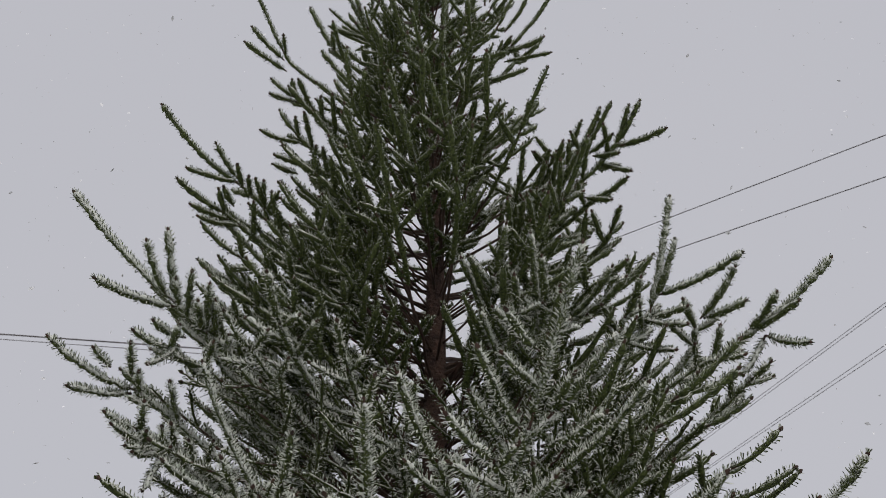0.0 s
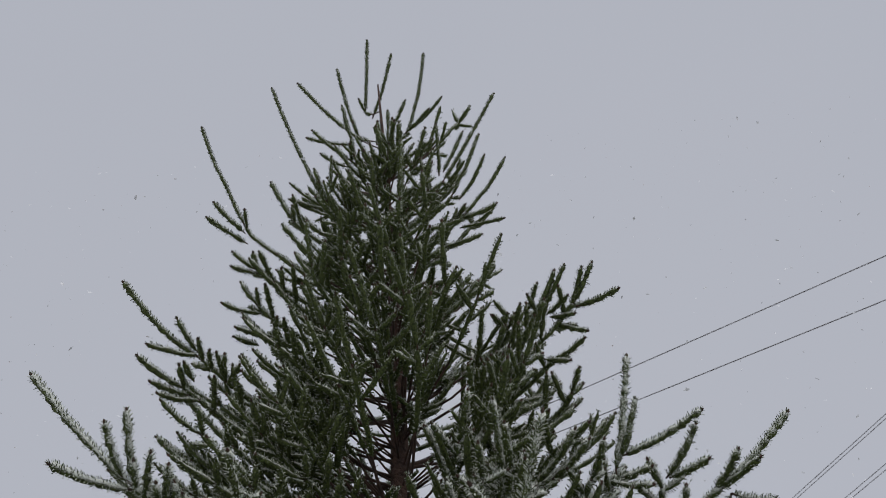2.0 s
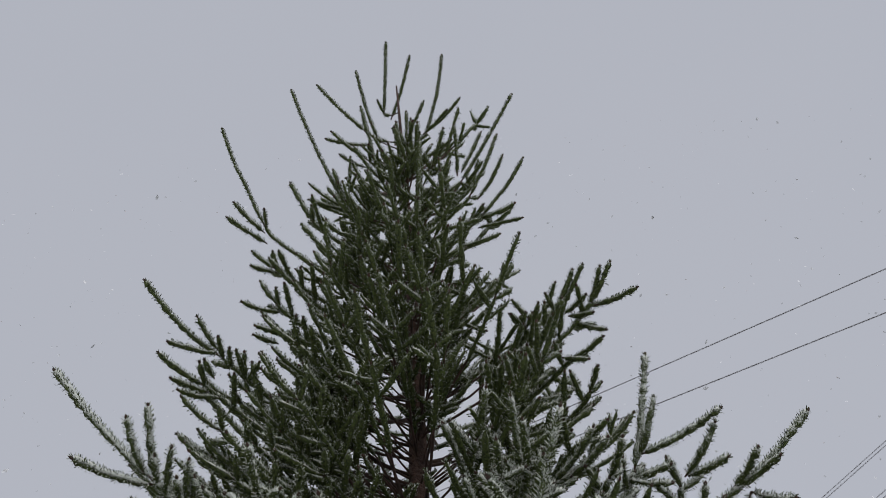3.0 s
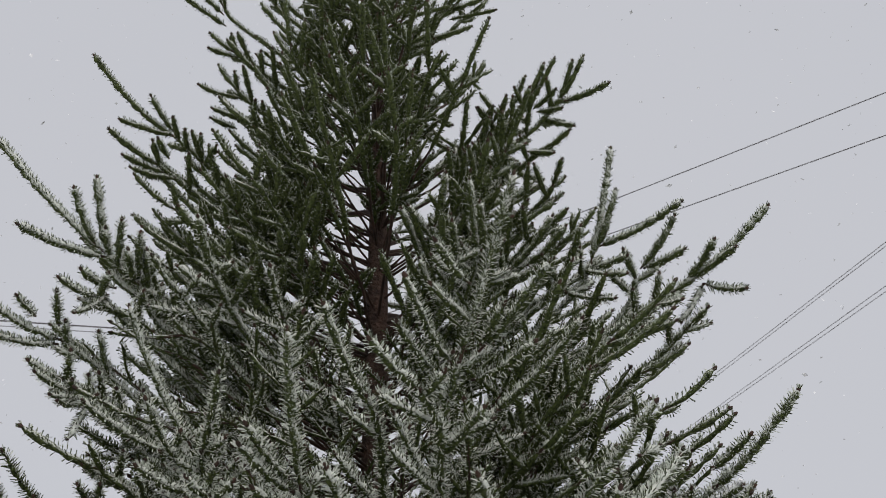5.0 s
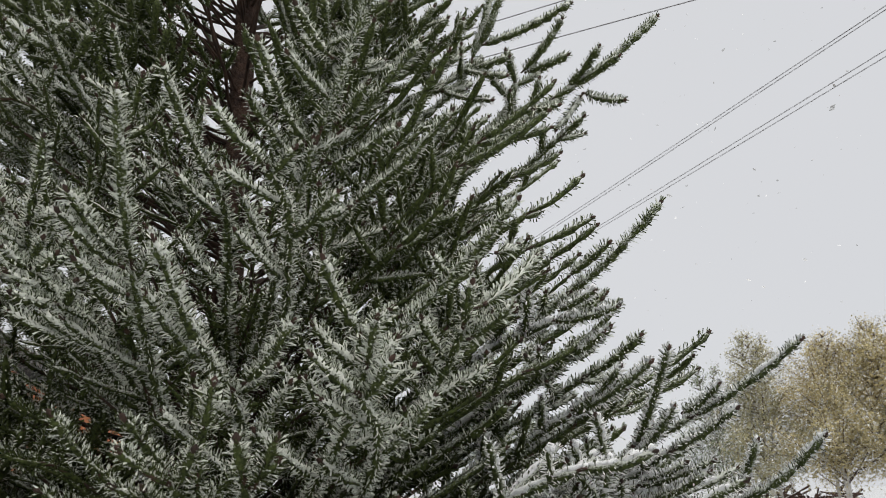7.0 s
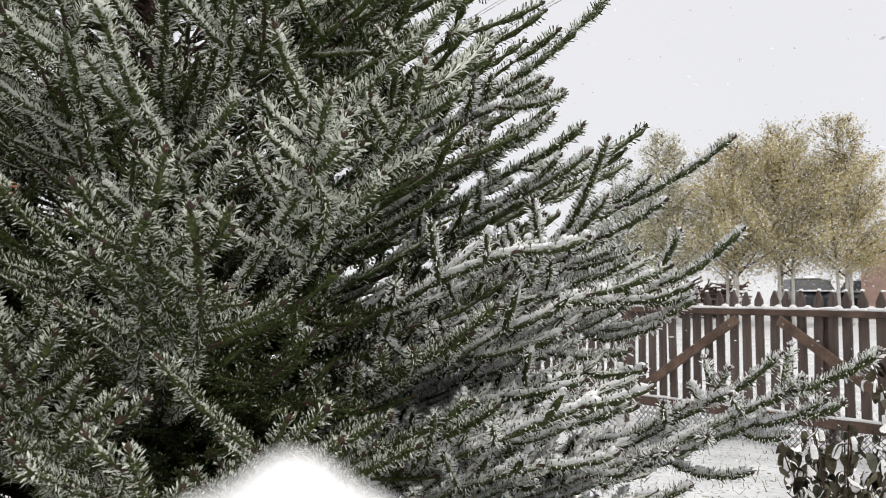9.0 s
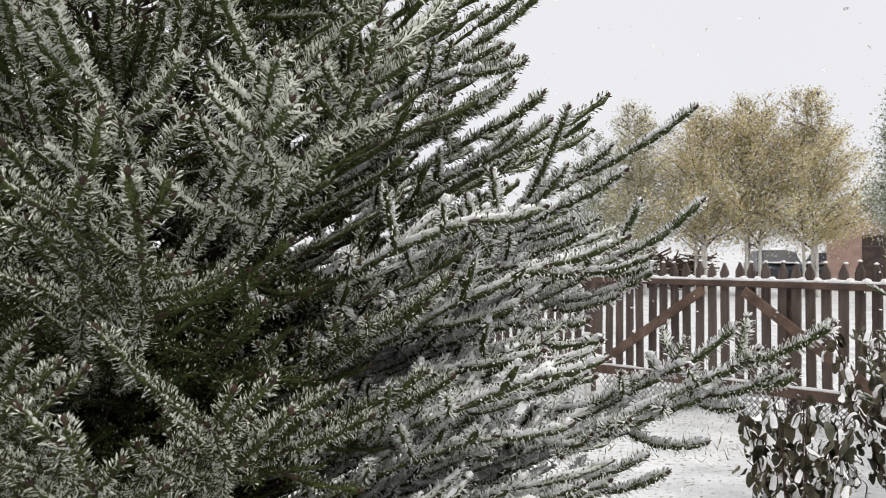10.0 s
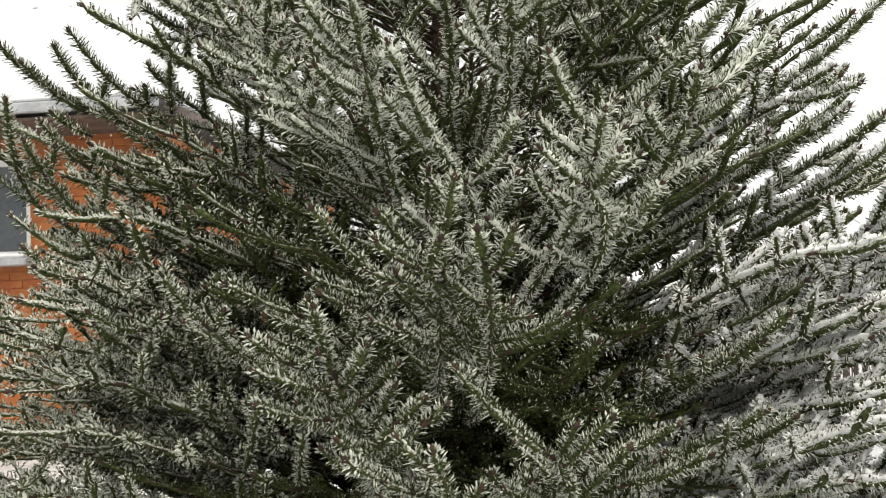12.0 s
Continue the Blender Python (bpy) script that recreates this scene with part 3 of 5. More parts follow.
STEMS_FRONT = [
    (-2.5, 1.21, 2.06, -2.4, 1.02, 1.83), (-0.2, 1.14, 2.14, 4.3, 0.93, 2.01), (1.4, 1.25, 1.81, 7.2, 1.01, 1.63), (-14.4, 0.96, 2.10, -21.7, 0.82, 1.99),
    (-13.8, 1.05, 1.87, -13.2, 0.98, 1.85), (-12.2, 1.05, 1.79, -10.5, 0.96, 1.79), (12.2, 1.25, 1.79, 16.4, 1.15, 1.70), (15.7, 1.27, 1.70, 16.1, 1.20, 1.64),
    (11.6, 1.25, 1.65, 15.6, 1.20, 1.60), (30.0, 1.20, 1.95, 24.6, 0.95, 1.74), (25.4, 1.19, 1.79, 26.9, 1.12, 1.73), (52.6, 1.24, 2.05, 55.1, 1.00, 1.89),
    (47.2, 1.15, 1.77, 49.5, 1.04, 1.73), (44.2, 1.03, 1.94, 47.0, 0.90, 1.89), (49.0, 1.20, 1.75, 52.9, 1.04, 1.69),
]
SHOOTS_FRONT = [
    (-5.6, 1.18, 1.91, -3.4, 1.04, 1.85), (-6.2, 1.17, 1.88, -3.1, 1.03, 1.83), (-5.6, 1.12, 1.82, -2.7, 1.01, 1.79), (3.7, 0.97, 2.02, 5.1, 0.92, 1.99),
    (0.6, 1.18, 1.75, 6.3, 1.03, 1.64), (11.3, 1.13, 1.72, 8.0, 1.02, 1.64), (28.2, 1.22, 1.75, 27.3, 1.12, 1.71), (25.4, 1.07, 1.87, 27.6, 1.05, 1.84),
    (51.0, 1.13, 1.97, 54.4, 1.01, 1.93), (53.3, 1.10, 1.87, 55.5, 0.99, 1.85), (52.8, 1.13, 1.84, 55.6, 0.99, 1.84), (32.9, 1.18, 1.86, 27.2, 1.17, 1.76),
    (32.8, 1.14, 1.89, 30.3, 1.13, 1.87),
]
STEMS_RIM_A = [
    (47.2, 1.17, 1.81, 49.7, 1.00, 1.81), (46.7, 1.14, 1.76, 48.9, 1.04, 1.73), (49.7, 1.25, 1.72, 57.4, 1.12, 1.54), (47.3, 1.23, 1.69, 51.7, 1.01, 1.61),
    (58.4, 1.48, 1.74, 65.6, 1.23, 1.61), (54.0, 1.35, 1.60, 59.0, 1.19, 1.53), (43.9, 1.14, 1.59, 48.2, 1.12, 1.49), (57.8, 1.50, 1.54, 62.8, 1.32, 1.42),
    (60.7, 1.40, 1.39, 66.8, 1.18, 1.31), (52.9, 1.28, 1.29, 57.0, 1.09, 1.27), (51.5, 1.26, 1.39, 54.3, 1.11, 1.40), (52.5, 1.29, 1.48, 55.5, 1.16, 1.43),
]
STEMS_RIM_B = [
    (52.5, 1.30, 1.50, 56.8, 1.12, 1.46), (50.3, 1.74, 1.30, 54.7, 1.59, 1.21), (53.1, 1.65, 1.20, 57.1, 1.51, 1.13), (55.8, 1.57, 1.28, 59.9, 1.42, 1.16),
    (60.2, 1.38, 1.16, 62.6, 1.18, 1.06), (52.0, 1.28, 1.18, 55.3, 1.11, 1.11), (57.5, 1.51, 1.03, 62.3, 1.34, 1.02), (55.1, 1.58, 1.12, 58.0, 1.49, 1.11),
    (56.4, 1.39, 1.00, 61.0, 1.20, 0.90), (59.6, 1.43, 0.95, 63.9, 1.28, 0.87), (49.4, 1.29, 0.97, 51.9, 1.13, 0.91),
]
SHOOTS_RIM = [
    (47.2, 1.12, 1.85, 49.0, 1.02, 1.83), (48.0, 1.16, 1.69, 51.2, 1.02, 1.62), (61.7, 1.30, 1.67, 65.5, 1.21, 1.62), (53.0, 1.23, 1.61, 57.3, 1.11, 1.52),
    (44.4, 1.08, 1.54, 47.5, 1.08, 1.48), (58.9, 1.37, 1.54, 62.4, 1.32, 1.44), (60.7, 1.40, 1.40, 63.9, 1.28, 1.38), (61.6, 1.32, 1.33, 66.7, 1.17, 1.29),
    (53.8, 1.24, 1.50, 56.2, 1.14, 1.47), (54.8, 1.59, 1.30, 54.6, 1.57, 1.20), (54.3, 1.61, 1.24, 54.6, 1.56, 1.20), (52.3, 1.68, 1.20, 54.6, 1.60, 1.16),
    (60.0, 1.42, 1.26, 59.3, 1.44, 1.20), (58.8, 1.47, 1.24, 59.3, 1.44, 1.19), (61.0, 1.39, 1.20, 59.8, 1.42, 1.16), (58.1, 1.49, 1.19, 57.1, 1.48, 1.13),
]
STEMS_LOW_A = [
    (5.7, 1.32, 1.60, 5.0, 1.20, 1.46), (1.0, 1.31, 1.52, 3.4, 1.25, 1.48), (7.1, 1.31, 1.53, 7.7, 1.27, 1.48), (-4.7, 1.19, 1.58, -0.1, 1.03, 1.46),
    (-12.5, 1.16, 1.47, -9.2, 1.01, 1.41), (-5.3, 1.12, 1.45, -2.0, 1.03, 1.42), (-3.7, 1.25, 1.43, -3.2, 1.16, 1.31), (-7.9, 1.25, 1.29, -4.4, 1.13, 1.25),
    (-8.3, 1.25, 1.39, -6.5, 1.17, 1.34), (5.7, 1.29, 1.34, 12.7, 1.19, 1.19), (4.2, 1.30, 1.23, 5.5, 1.26, 1.14), (-1.1, 1.30, 1.22, 3.0, 1.21, 1.15),
    (3.5, 1.22, 1.29, 1.3, 1.19, 1.25), (-21.0, 1.11, 1.49, -21.5, 0.98, 1.39), (-34.3, 1.20, 1.55, -37.9, 0.97, 1.43), (-30.4, 1.12, 1.43, -31.3, 0.99, 1.39),
]
STEMS_LOW_B = [
    (-45.7, 1.04, 2.03, -50.8, 0.85, 1.90), (-45.5, 1.07, 1.99, -51.8, 0.95, 1.91), (-43.4, 0.88, 1.97, -46.1, 0.82, 1.94), (-41.9, 1.18, 1.85, -48.9, 1.12, 1.72),
    (-40.8, 1.12, 1.81, -45.5, 1.00, 1.74), (-41.1, 1.15, 1.77, -44.3, 1.09, 1.71), (-50.9, 0.87, 2.14, -57.4, 0.73, 2.12), (-27.2, 0.89, 1.97, -27.6, 0.73, 1.93),
    (-11.4, 0.89, 1.88, -7.3, 0.77, 1.85), (33.9, 1.19, 1.39, 34.1, 1.06, 1.31), (36.1, 1.16, 1.21, 36.1, 1.00, 1.13), (34.2, 1.13, 1.22, 33.0, 0.93, 1.12),
    (25.7, 1.10, 1.21, 23.4, 0.99, 1.15), (27.7, 1.13, 1.16, 24.3, 0.95, 1.08), (16.6, 1.12, 1.18, 12.8, 1.02, 1.12), (34.1, 1.13, 1.34, 33.7, 0.99, 1.28),
]
SHOOTS_LOW = [
    (1.0, 1.30, 1.56, 3.5, 1.22, 1.49), (9.3, 1.31, 1.53, 8.3, 1.27, 1.47), (-6.2, 1.12, 1.48, -0.5, 1.03, 1.44), (-0.5, 1.20, 1.37, -2.9, 1.16, 1.30),
    (-7.9, 1.25, 1.34, -3.7, 1.17, 1.30), (15.6, 1.28, 1.26, 13.3, 1.20, 1.18), (1.9, 1.29, 1.25, 4.0, 1.29, 1.20), (5.0, 1.22, 1.28, 3.4, 1.21, 1.25),
    (-46.3, 1.17, 1.98, -52.1, 0.97, 1.89), (-46.1, 1.13, 1.95, -52.3, 0.97, 1.88), (-43.5, 0.83, 1.96, -50.0, 0.79, 1.88), (-40.6, 1.10, 1.83, -43.4, 1.00, 1.80),
]


def mantle(z):
    """How far the crown reaches out at a height."""
    return float(np.interp(z, [0.3, 0.9, 1.3, 1.7, 2.0, 2.3, 2.7, 3.2, 4.0, 4.6, 5.2], [1.5, 1.42, 1.36, 1.40, 1.34, 1.28, 1.10, 0.88, 0.60, 0.38, 0.10]))


def build_spruce():
    tree = tagged(empty("spruce_tree"), "tall young spruce dusted with fresh snow, standing in a yard", "spruce tree")
    zs = np.linspace(-0.1, 4.85, 40)
    pts = np.array([spruce_trunk(z) for z in zs])
    radii = np.interp(zs, [0, 0.5, 2.8, 4.2, 4.85], [0.075, 0.062, 0.034, 0.012, 0.004])
    put("trunk", raw_mesh("trunk", *tube(pts, radii, 10)), BARK, tree, "reddish brown scaly trunk", smooth=True)
    # snow, ring pitch, needles a ring, needle length, breadth, snow thickness, lying snow
    crest = (0.58, 0.0080, 8, 0.0140, 2.1, 0.0017, 0.0)
    top = (0.61, 0.0080, 8, 0.0180, 2.1, 0.0018, 0.0)
    upper = (0.79, 0.0078, 9, 0.0205, 1.9, 0.0019, 0.0)
    front = (0.93, 0.0076, 9, 0.0212, 1.8, 0.0020, 0.0)
    rim = (0.94, 0.0076, 9, 0.0200, 1.8, 0.0024, 0.9)
    low = (0.38, 0.0078, 9, 0.0212, 1.9, 0.0017, 0.0)
    for rows, look_of, side in (
        (STEMS_TOP_A, crest, 1), (STEMS_TOP_B, top, 3), (STEMS_TOP_C, top, 6), (STEMS_UPPER_A, upper, 3), (STEMS_UPPER_B, upper, 4),
        (STEMS_FRONT, front, 4), (STEMS_RIM_A, rim, 5), (STEMS_RIM_B, rim, 5), (STEMS_LOW_A, low, 4), (STEMS_LOW_B, low, 5),
    ):
        for row in rows:
            stem(tree, row, look_of, side)
    for rows, look_of in (
        (SHOOTS_TOP_A, crest), (SHOOTS_TOP_B, top), (SHOOTS_TOP_C, top), (SHOOTS_UPPER_A, upper), (SHOOTS_UPPER_B, upper),
        (SHOOTS_FRONT, front), (SHOOTS_RIM, rim), (SHOOTS_LOW, low),
    ):
        for row in rows:
            single_shoot(tree, row, look_of)
    # stems that fill the crown's mantle between and behind the longer ones
    for k in range(320):
        z = 0.55 + 3.85 * ((0.5 + k * 0.7548777) % 1) ** 1.15
        az = -115 + 230 * ((0.5 + k * 0.5698403) % 1)
        deep = rng.uniform(0.55, 0.82) if k % 3 else rng.uniform(0.3, 0.6)
        if z > 1.9:
            deep *= float(np.interp(abs(az), [30, 90], [1.0, 0.9]))
        elif abs(az) > 38 and k % 3:
            deep = rng.uniform(0.7, 0.98)
        if z > 3.8:
            deep *= 0.8
        if az < -55 and 2.5 < z < 3.3:
            deep *= 1.12
        if 2.2 < z < 2.95 and abs(az) < 32 and deep > 0.5:
            continue
        if 3.1 < z < 4.1 and 40 < az:
            deep = min(0.4 * deep, 0.24)
        reach = mantle(z) * deep
        long = rng.uniform(0.14, 0.24)
        up = float(np.interp(z, [0.5, 1.2, 2.0, 3.0, 4.4], [0.15, 0.35, 0.6, 0.8, 1.6])) + rng.normal(0, 0.15)
        joint = max(0.04, reach - long / math.hypot(1, up))
        row = (az + rng.normal(0, 5), reach, z, az, joint, z - up * (reach - joint))
        if z > 2.6:
            fill = (0.50, 0.0102, 6, 0.0175, 3.2, 0.0023, 0.0)
        elif az > 46 and z < 1.5:
            fill = (0.86, 0.0112, 6, 0.0200, 2.4, 0.0027, 0.8)
        else:
            shelter = float(np.interp(z, [0.8, 1.3, 1.7, 2.2], [-0.15, 0.00, 0.30, 0.54])) if abs(az) < 40 else float(np.interp(z, [0.8, 1.6], [0.3, 0.60]))
            fill = (shelter + 0.16 * (deep - 0.6), 0.0112, 6, 0.0205, 2.4, 0.0022, 0.0)
        stem(tree, row, fill, 6 if z < 2.6 else 3, False)
    # low stems that spread wide on both sides
    for k in range(88):
        z = 0.62 + 0.93 * ((0.5 + (k // 2) * 0.7548777) % 1)
        az = (-34 - 50 * ((0.5 + (k // 2) * 0.5698403) % 1)) if k % 2 else (40 + 36 * ((0.5 + (k // 2) * 0.5698403) % 1))
        reach = mantle(z) * rng.uniform(0.80, 1.03)
        joint = reach - rng.uniform(0.13, 0.22)
        row = (az + rng.normal(0, 4), reach, z, az, joint, z - rng.uniform(0.1, 0.4) * (reach - joint))
        stem(tree, row, (float(np.interp(z, [0.8, 1.6], [0.35, 0.60])) if k % 2 else 0.88, 0.0112, 6, 0.0205, 2.4, 0.0025, 0.0 if k % 2 else 0.8), 9, False)
    # more stems on the shoulder above the fence
    for k in range(34):
        z = 1.5 + 1.0 * ((0.5 + k * 0.7548777) % 1)
        az = 30 + 40 * ((0.5 + k * 0.5698403) % 1)
        reach = mantle(z) * rng.uniform(0.62, 0.84)
        joint = reach - rng.uniform(0.11, 0.17)
        row = (az + rng.normal(0, 5), reach, z, az, joint, z - rng.uniform(0.4, 0.8) * (reach - joint))
        stem(tree, row, (0.68, 0.0112, 6, 0.0205, 2.4, 0.0022, 0.0), 5, False)
    for k in range(18):
        z = 2.5 + 0.85 * ((0.5 + k * 0.7548777) % 1)
        az = -58 - 38 * ((0.5 + k * 0.5698403) % 1)
        reach = mantle(z) * rng.uniform(0.6, 0.86)
        joint = reach - 0.13
        stem(tree, (az, reach, z, az, joint, z - 0.09), (0.6, 0.0098, 7, 0.0180, 2.8, 0.0030, 0.0), 5, False)
    for k in range(28):
        z = 0.85 + 0.65 * ((0.5 + k * 0.7548777) % 1)
        az = 12 + 36 * ((0.5 + k * 0.5698403) % 1)
        reach = mantle(z) * rng.uniform(0.5, 0.8)
        joint = reach - 0.15
        stem(tree, (az + rng.normal(0, 6), reach, z, az, joint, z - rng.uniform(-0.02, 0.09)), (0.1, 0.0112, 6, 0.0205, 2.6, 0.0022, 0.0), 9, False)
    for k in range(30):
        z = 2.15 + 0.95 * ((0.5 + (k // 2) * 0.7548777) % 1)
        az = (24 + 52 * ((0.5 + (k // 2) * 0.5698403) % 1)) * (-1) ** k
        reach = mantle(z) * rng.uniform(0.38, 0.68)
        joint = reach - 0.13
        stem(tree, (az + rng.normal(0, 6), reach, z, az, joint, z - rng.uniform(0.03, 0.1)), (0.34, 0.0105, 6, 0.0190, 2.6, 0.0021, 0.0), 6, False)
    for k in range(26):
        z = 0.78 + 0.62 * ((0.5 + k * 0.7548777) % 1)
        az = -34 - 30 * ((0.5 + k * 0.5698403) % 1)
        reach = mantle(z) * rng.uniform(0.72, 0.94)
        joint = reach - 0.15
        stem(tree, (az + rng.normal(0, 6), reach, z, az, joint, z - rng.uniform(-0.02, 0.07)), (0.45, 0.0112, 6, 0.0205, 2.6, 0.0022, 0.0), 9, False)
    for k in range(13):
        z = 2.5 + 0.85 * ((0.5 + k * 0.7548777) % 1)
        az = -30 - 34 * ((0.5 + k * 0.5698403) % 1)
        reach = mantle(z) * rng.uniform(0.45, 0.78)
        joint = reach - 0.13
        stem(tree, (az + rng.normal(0, 5), reach, z, az, joint, z - rng.uniform(0.05, 0.12)), (0.6, 0.0102, 6, 0.0180, 2.8, 0.0021, 0.0), 5, False)
    # the shaded flank before the house
    for k in range(34):
        z = 1.25 + 0.62 * ((0.5 + k * 0.7548777) % 1)
        az = -34 - 28 * ((0.5 + k * 0.5698403) % 1)
        reach = mantle(z) * rng.uniform(0.55, 0.84)
        joint = reach - 0.15
        stem(tree, (az + rng.normal(0, 5), reach, z, az, joint, z - rng.uniform(0.0, 0.09)), (0.66, 0.0112, 6, 0.0205, 2.6, 0.0022, 0.0), 7, False)
    # sheltered stems deep in the lower crown
    for k in range(74):
        z = 0.6 + 1.25 * ((0.5 + k * 0.7548777) % 1)
        az = -60 + 125 * ((0.5 + k * 0.5698403) % 1)
        reach = mantle(z) * rng.uniform(0.35, 0.7)
        joint = reach - 0.16
        stem(tree, (az, reach, z, az, joint, z - 0.04), (0.1, 0.013, 6, 0.0205, 3.0, 0.0020, 0.0), 7, False)
    # limbs close to the trunk
    for k in range(60):
        z = 0.7 + 3.6 * ((0.5 + k * 0.7548777) % 1)
        az = -130 + 260 * ((0.5 + k * 0.5698403) % 1)
        if 2.2 < z < 2.95 and abs(az) < 60 or z > 3.0 and az > 25:
            continue
        reach = mantle(z) * rng.uniform(0.4, 0.6)
        limb(tree, spruce_trunk, z, az, reach, reach * rng.uniform(0.3, 0.7), 0.44, pitch=0.018, around=6, gap=0.2, free=0.13, bare=0.08, needle=0.017, broad=2.2)
    # the far side of the crown
    for k in range(48):
        z = 0.45 + 3.9 * ((0.5 + k * 0.7548777) % 1)
        az = 100 + 160 * ((0.5 + k * 0.5698403) % 1)
        reach = mantle(z) * rng.uniform(0.6, 0.85)
        rise = float(np.interp(z, [0.4, 1.0, 2.2, 3.4, 4.5], [0.05, 0.3, 0.58, 0.85, 1.4])) * reach
        limb(tree, spruce_trunk, z, az, reach, rise, 0.45, pitch=0.026, around=6, gap=0.26, broad=2.8)


build_spruce()

# ---- picket fences ----
def picket_mesh(width, height, depth=0.022, point=0.085, foot=0.0):
    """A board with a pointed head."""
    w, d = width / 2, depth / 2
    outline = [(-w, foot), (w, foot), (w, height - point), (0, height), (-w, height - point)]
    verts = [(x, y, z) for y in (-d, d) for x, z in outline]
    faces = [(0, 1, 2, 3, 4), (9, 8, 7, 6, 5)] + [(i, i + 5, (i + 1) % 5 + 5, (i + 1) % 5) for i in range(5)]
    mesh = bpy.data.meshes.new("picket")
    mesh.from_pydata(verts, [], faces)
    mesh.materials.append(PLANK)
    return mesh


def snow_blob(size, seed, flat=0.35):
    bm = bmesh.new()
    bmesh.ops.create_icosphere(bm, subdivisions=2 if size[2] > 0.0116 else 4, radius=1)
    for v in bm.verts:
        k = 1 + 0.22 * noise.noise(v.co * 1.7 + Vector((seed, 0, 0)))
        v.co = Vector((v.co.x * size[0] * k, v.co.y * size[1] * k, v.co.z * size[2] * k * (flat if v.co.z < 0 else 1)))
    mesh = bpy.data.meshes.new("snow_cap")
    bm.to_mesh(mesh)
    bm.free()
    mesh.materials.append(SNOW)
    mesh.polygons.foreach_set("use_smooth", [True] * len(mesh.polygons))
    return mesh


def picket_fence(label, start, end, spacing, width, height, rails, cap_width, braces=(), first_post=0.0, uneven=1.0, point=0.085, cap_height=0.014, foot=0.0, step=0.0):
    """A fence along a line on the ground: pickets on two rails, snow on what lies flat."""
    start, end = Vector((*start, 0)), Vector((*end, 0))
    length = (end - start).length
    turn = math.degrees(math.atan2(end.y - start.y, end.x - start.x))
    fence = tagged(empty("picket_fence", start, turn), label, "fence")
    mesh = picket_mesh(width, height, point=point, foot=foot)
    cap_meshes = [snow_blob((cap_width, 0.02, cap_height), i) for i in range(5)]
    lump_meshes = [snow_blob((width * 0.5, 0.03, 0.03), 20 + i) for i in range(4)]
    for i in range(int(length / spacing) + 1):
        p = put("picket", mesh, None, fence)
        p.matrix_local = pose(i * spacing, rng.normal(0, 0.003) * uneven, 0.03 + rng.normal(0, 0.006) * uneven + step * (-1) ** i, 0, rng.normal(0, 0.5) * uneven, 0)
        if cap_width:
            c = put("snow_cap", cap_meshes[i % 5], None, p, "small cap of snow")
            c.matrix_local = pose(rng.normal(0, 0.006) * uneven, 0, height - 0.004, 0, 0, rng.uniform(-8, 8))
            if rng.random() < 0.8:
                c2 = put("snow_lump", lump_meshes[i % 4], None, fence, "lump of snow on the rail")
                c2.matrix_local = pose((i + 0.5) * spacing, -0.03, rails[0][0] + rails[0][1] / 2 + 0.012)
    for z, tall in rails:
        part("rail", box_bm((length + 0.1, 0.045, tall), (length / 2, -0.036, z), 0.006), BRACE, fence)
        pts = np.array([(x, -0.04, z + tall / 2 + 0.008) for x in np.linspace(-0.03, length + 0.03, 60)])
        pts[:, 2] += rng.normal(0, 0.003, 60)
        put("rail_snow", raw_mesh("rail_snow", *tube(pts, 0.014 + rng.normal(0, 0.003, 60), 6)), SNOW, fence, "line of snow on the rail", smooth=True)
    for x0, z0, x1, z1 in braces:
        d = Vector((x1 - x0, 0, z1 - z0))
        t = Matrix.Rotation(-math.atan2(d.z, d.x), 4, "Y")
        part("brace", box_bm((d.length, 0.03, 0.085), ((x0 + x1) / 2, -0.075, (z0 + z1) / 2), 0.005, t), FRESH_BOARD, fence, "brown diagonal board")
    x = first_post
    while x < length:
        part("post", box_bm((0.09, 0.09, height - 0.12), (x, 0.062, (height - 0.12) / 2), 0.008), BRACE, fence)
        x += 2.2
    return fence


FENCE_A, FENCE_B = (3.02, 10.514), (5.75, 4.55)
far_fence = picket_fence("weathered brown picket fence with snow-capped points", FENCE_A, FENCE_B, 0.131, 0.077, 1.31,
                         ((1.15, 0.055), (0.26, 0.085)), 0.02, ((2.60, 0.42, 3.62, 1.09), (4.02, 1.09, 5.15, 0.33)), foot=0.19)
near_fence = picket_fence("weathered picket fence with snow caps close to the walk", (-1.921, 0.40), (2.4, 0.40), 0.126, 0.030, 1.3740,
                          ((1.12, 0.07), (0.27, 0.09)), 0.0150, uneven=0.1, step=0.0015, point=0.004, cap_height=0.0115)

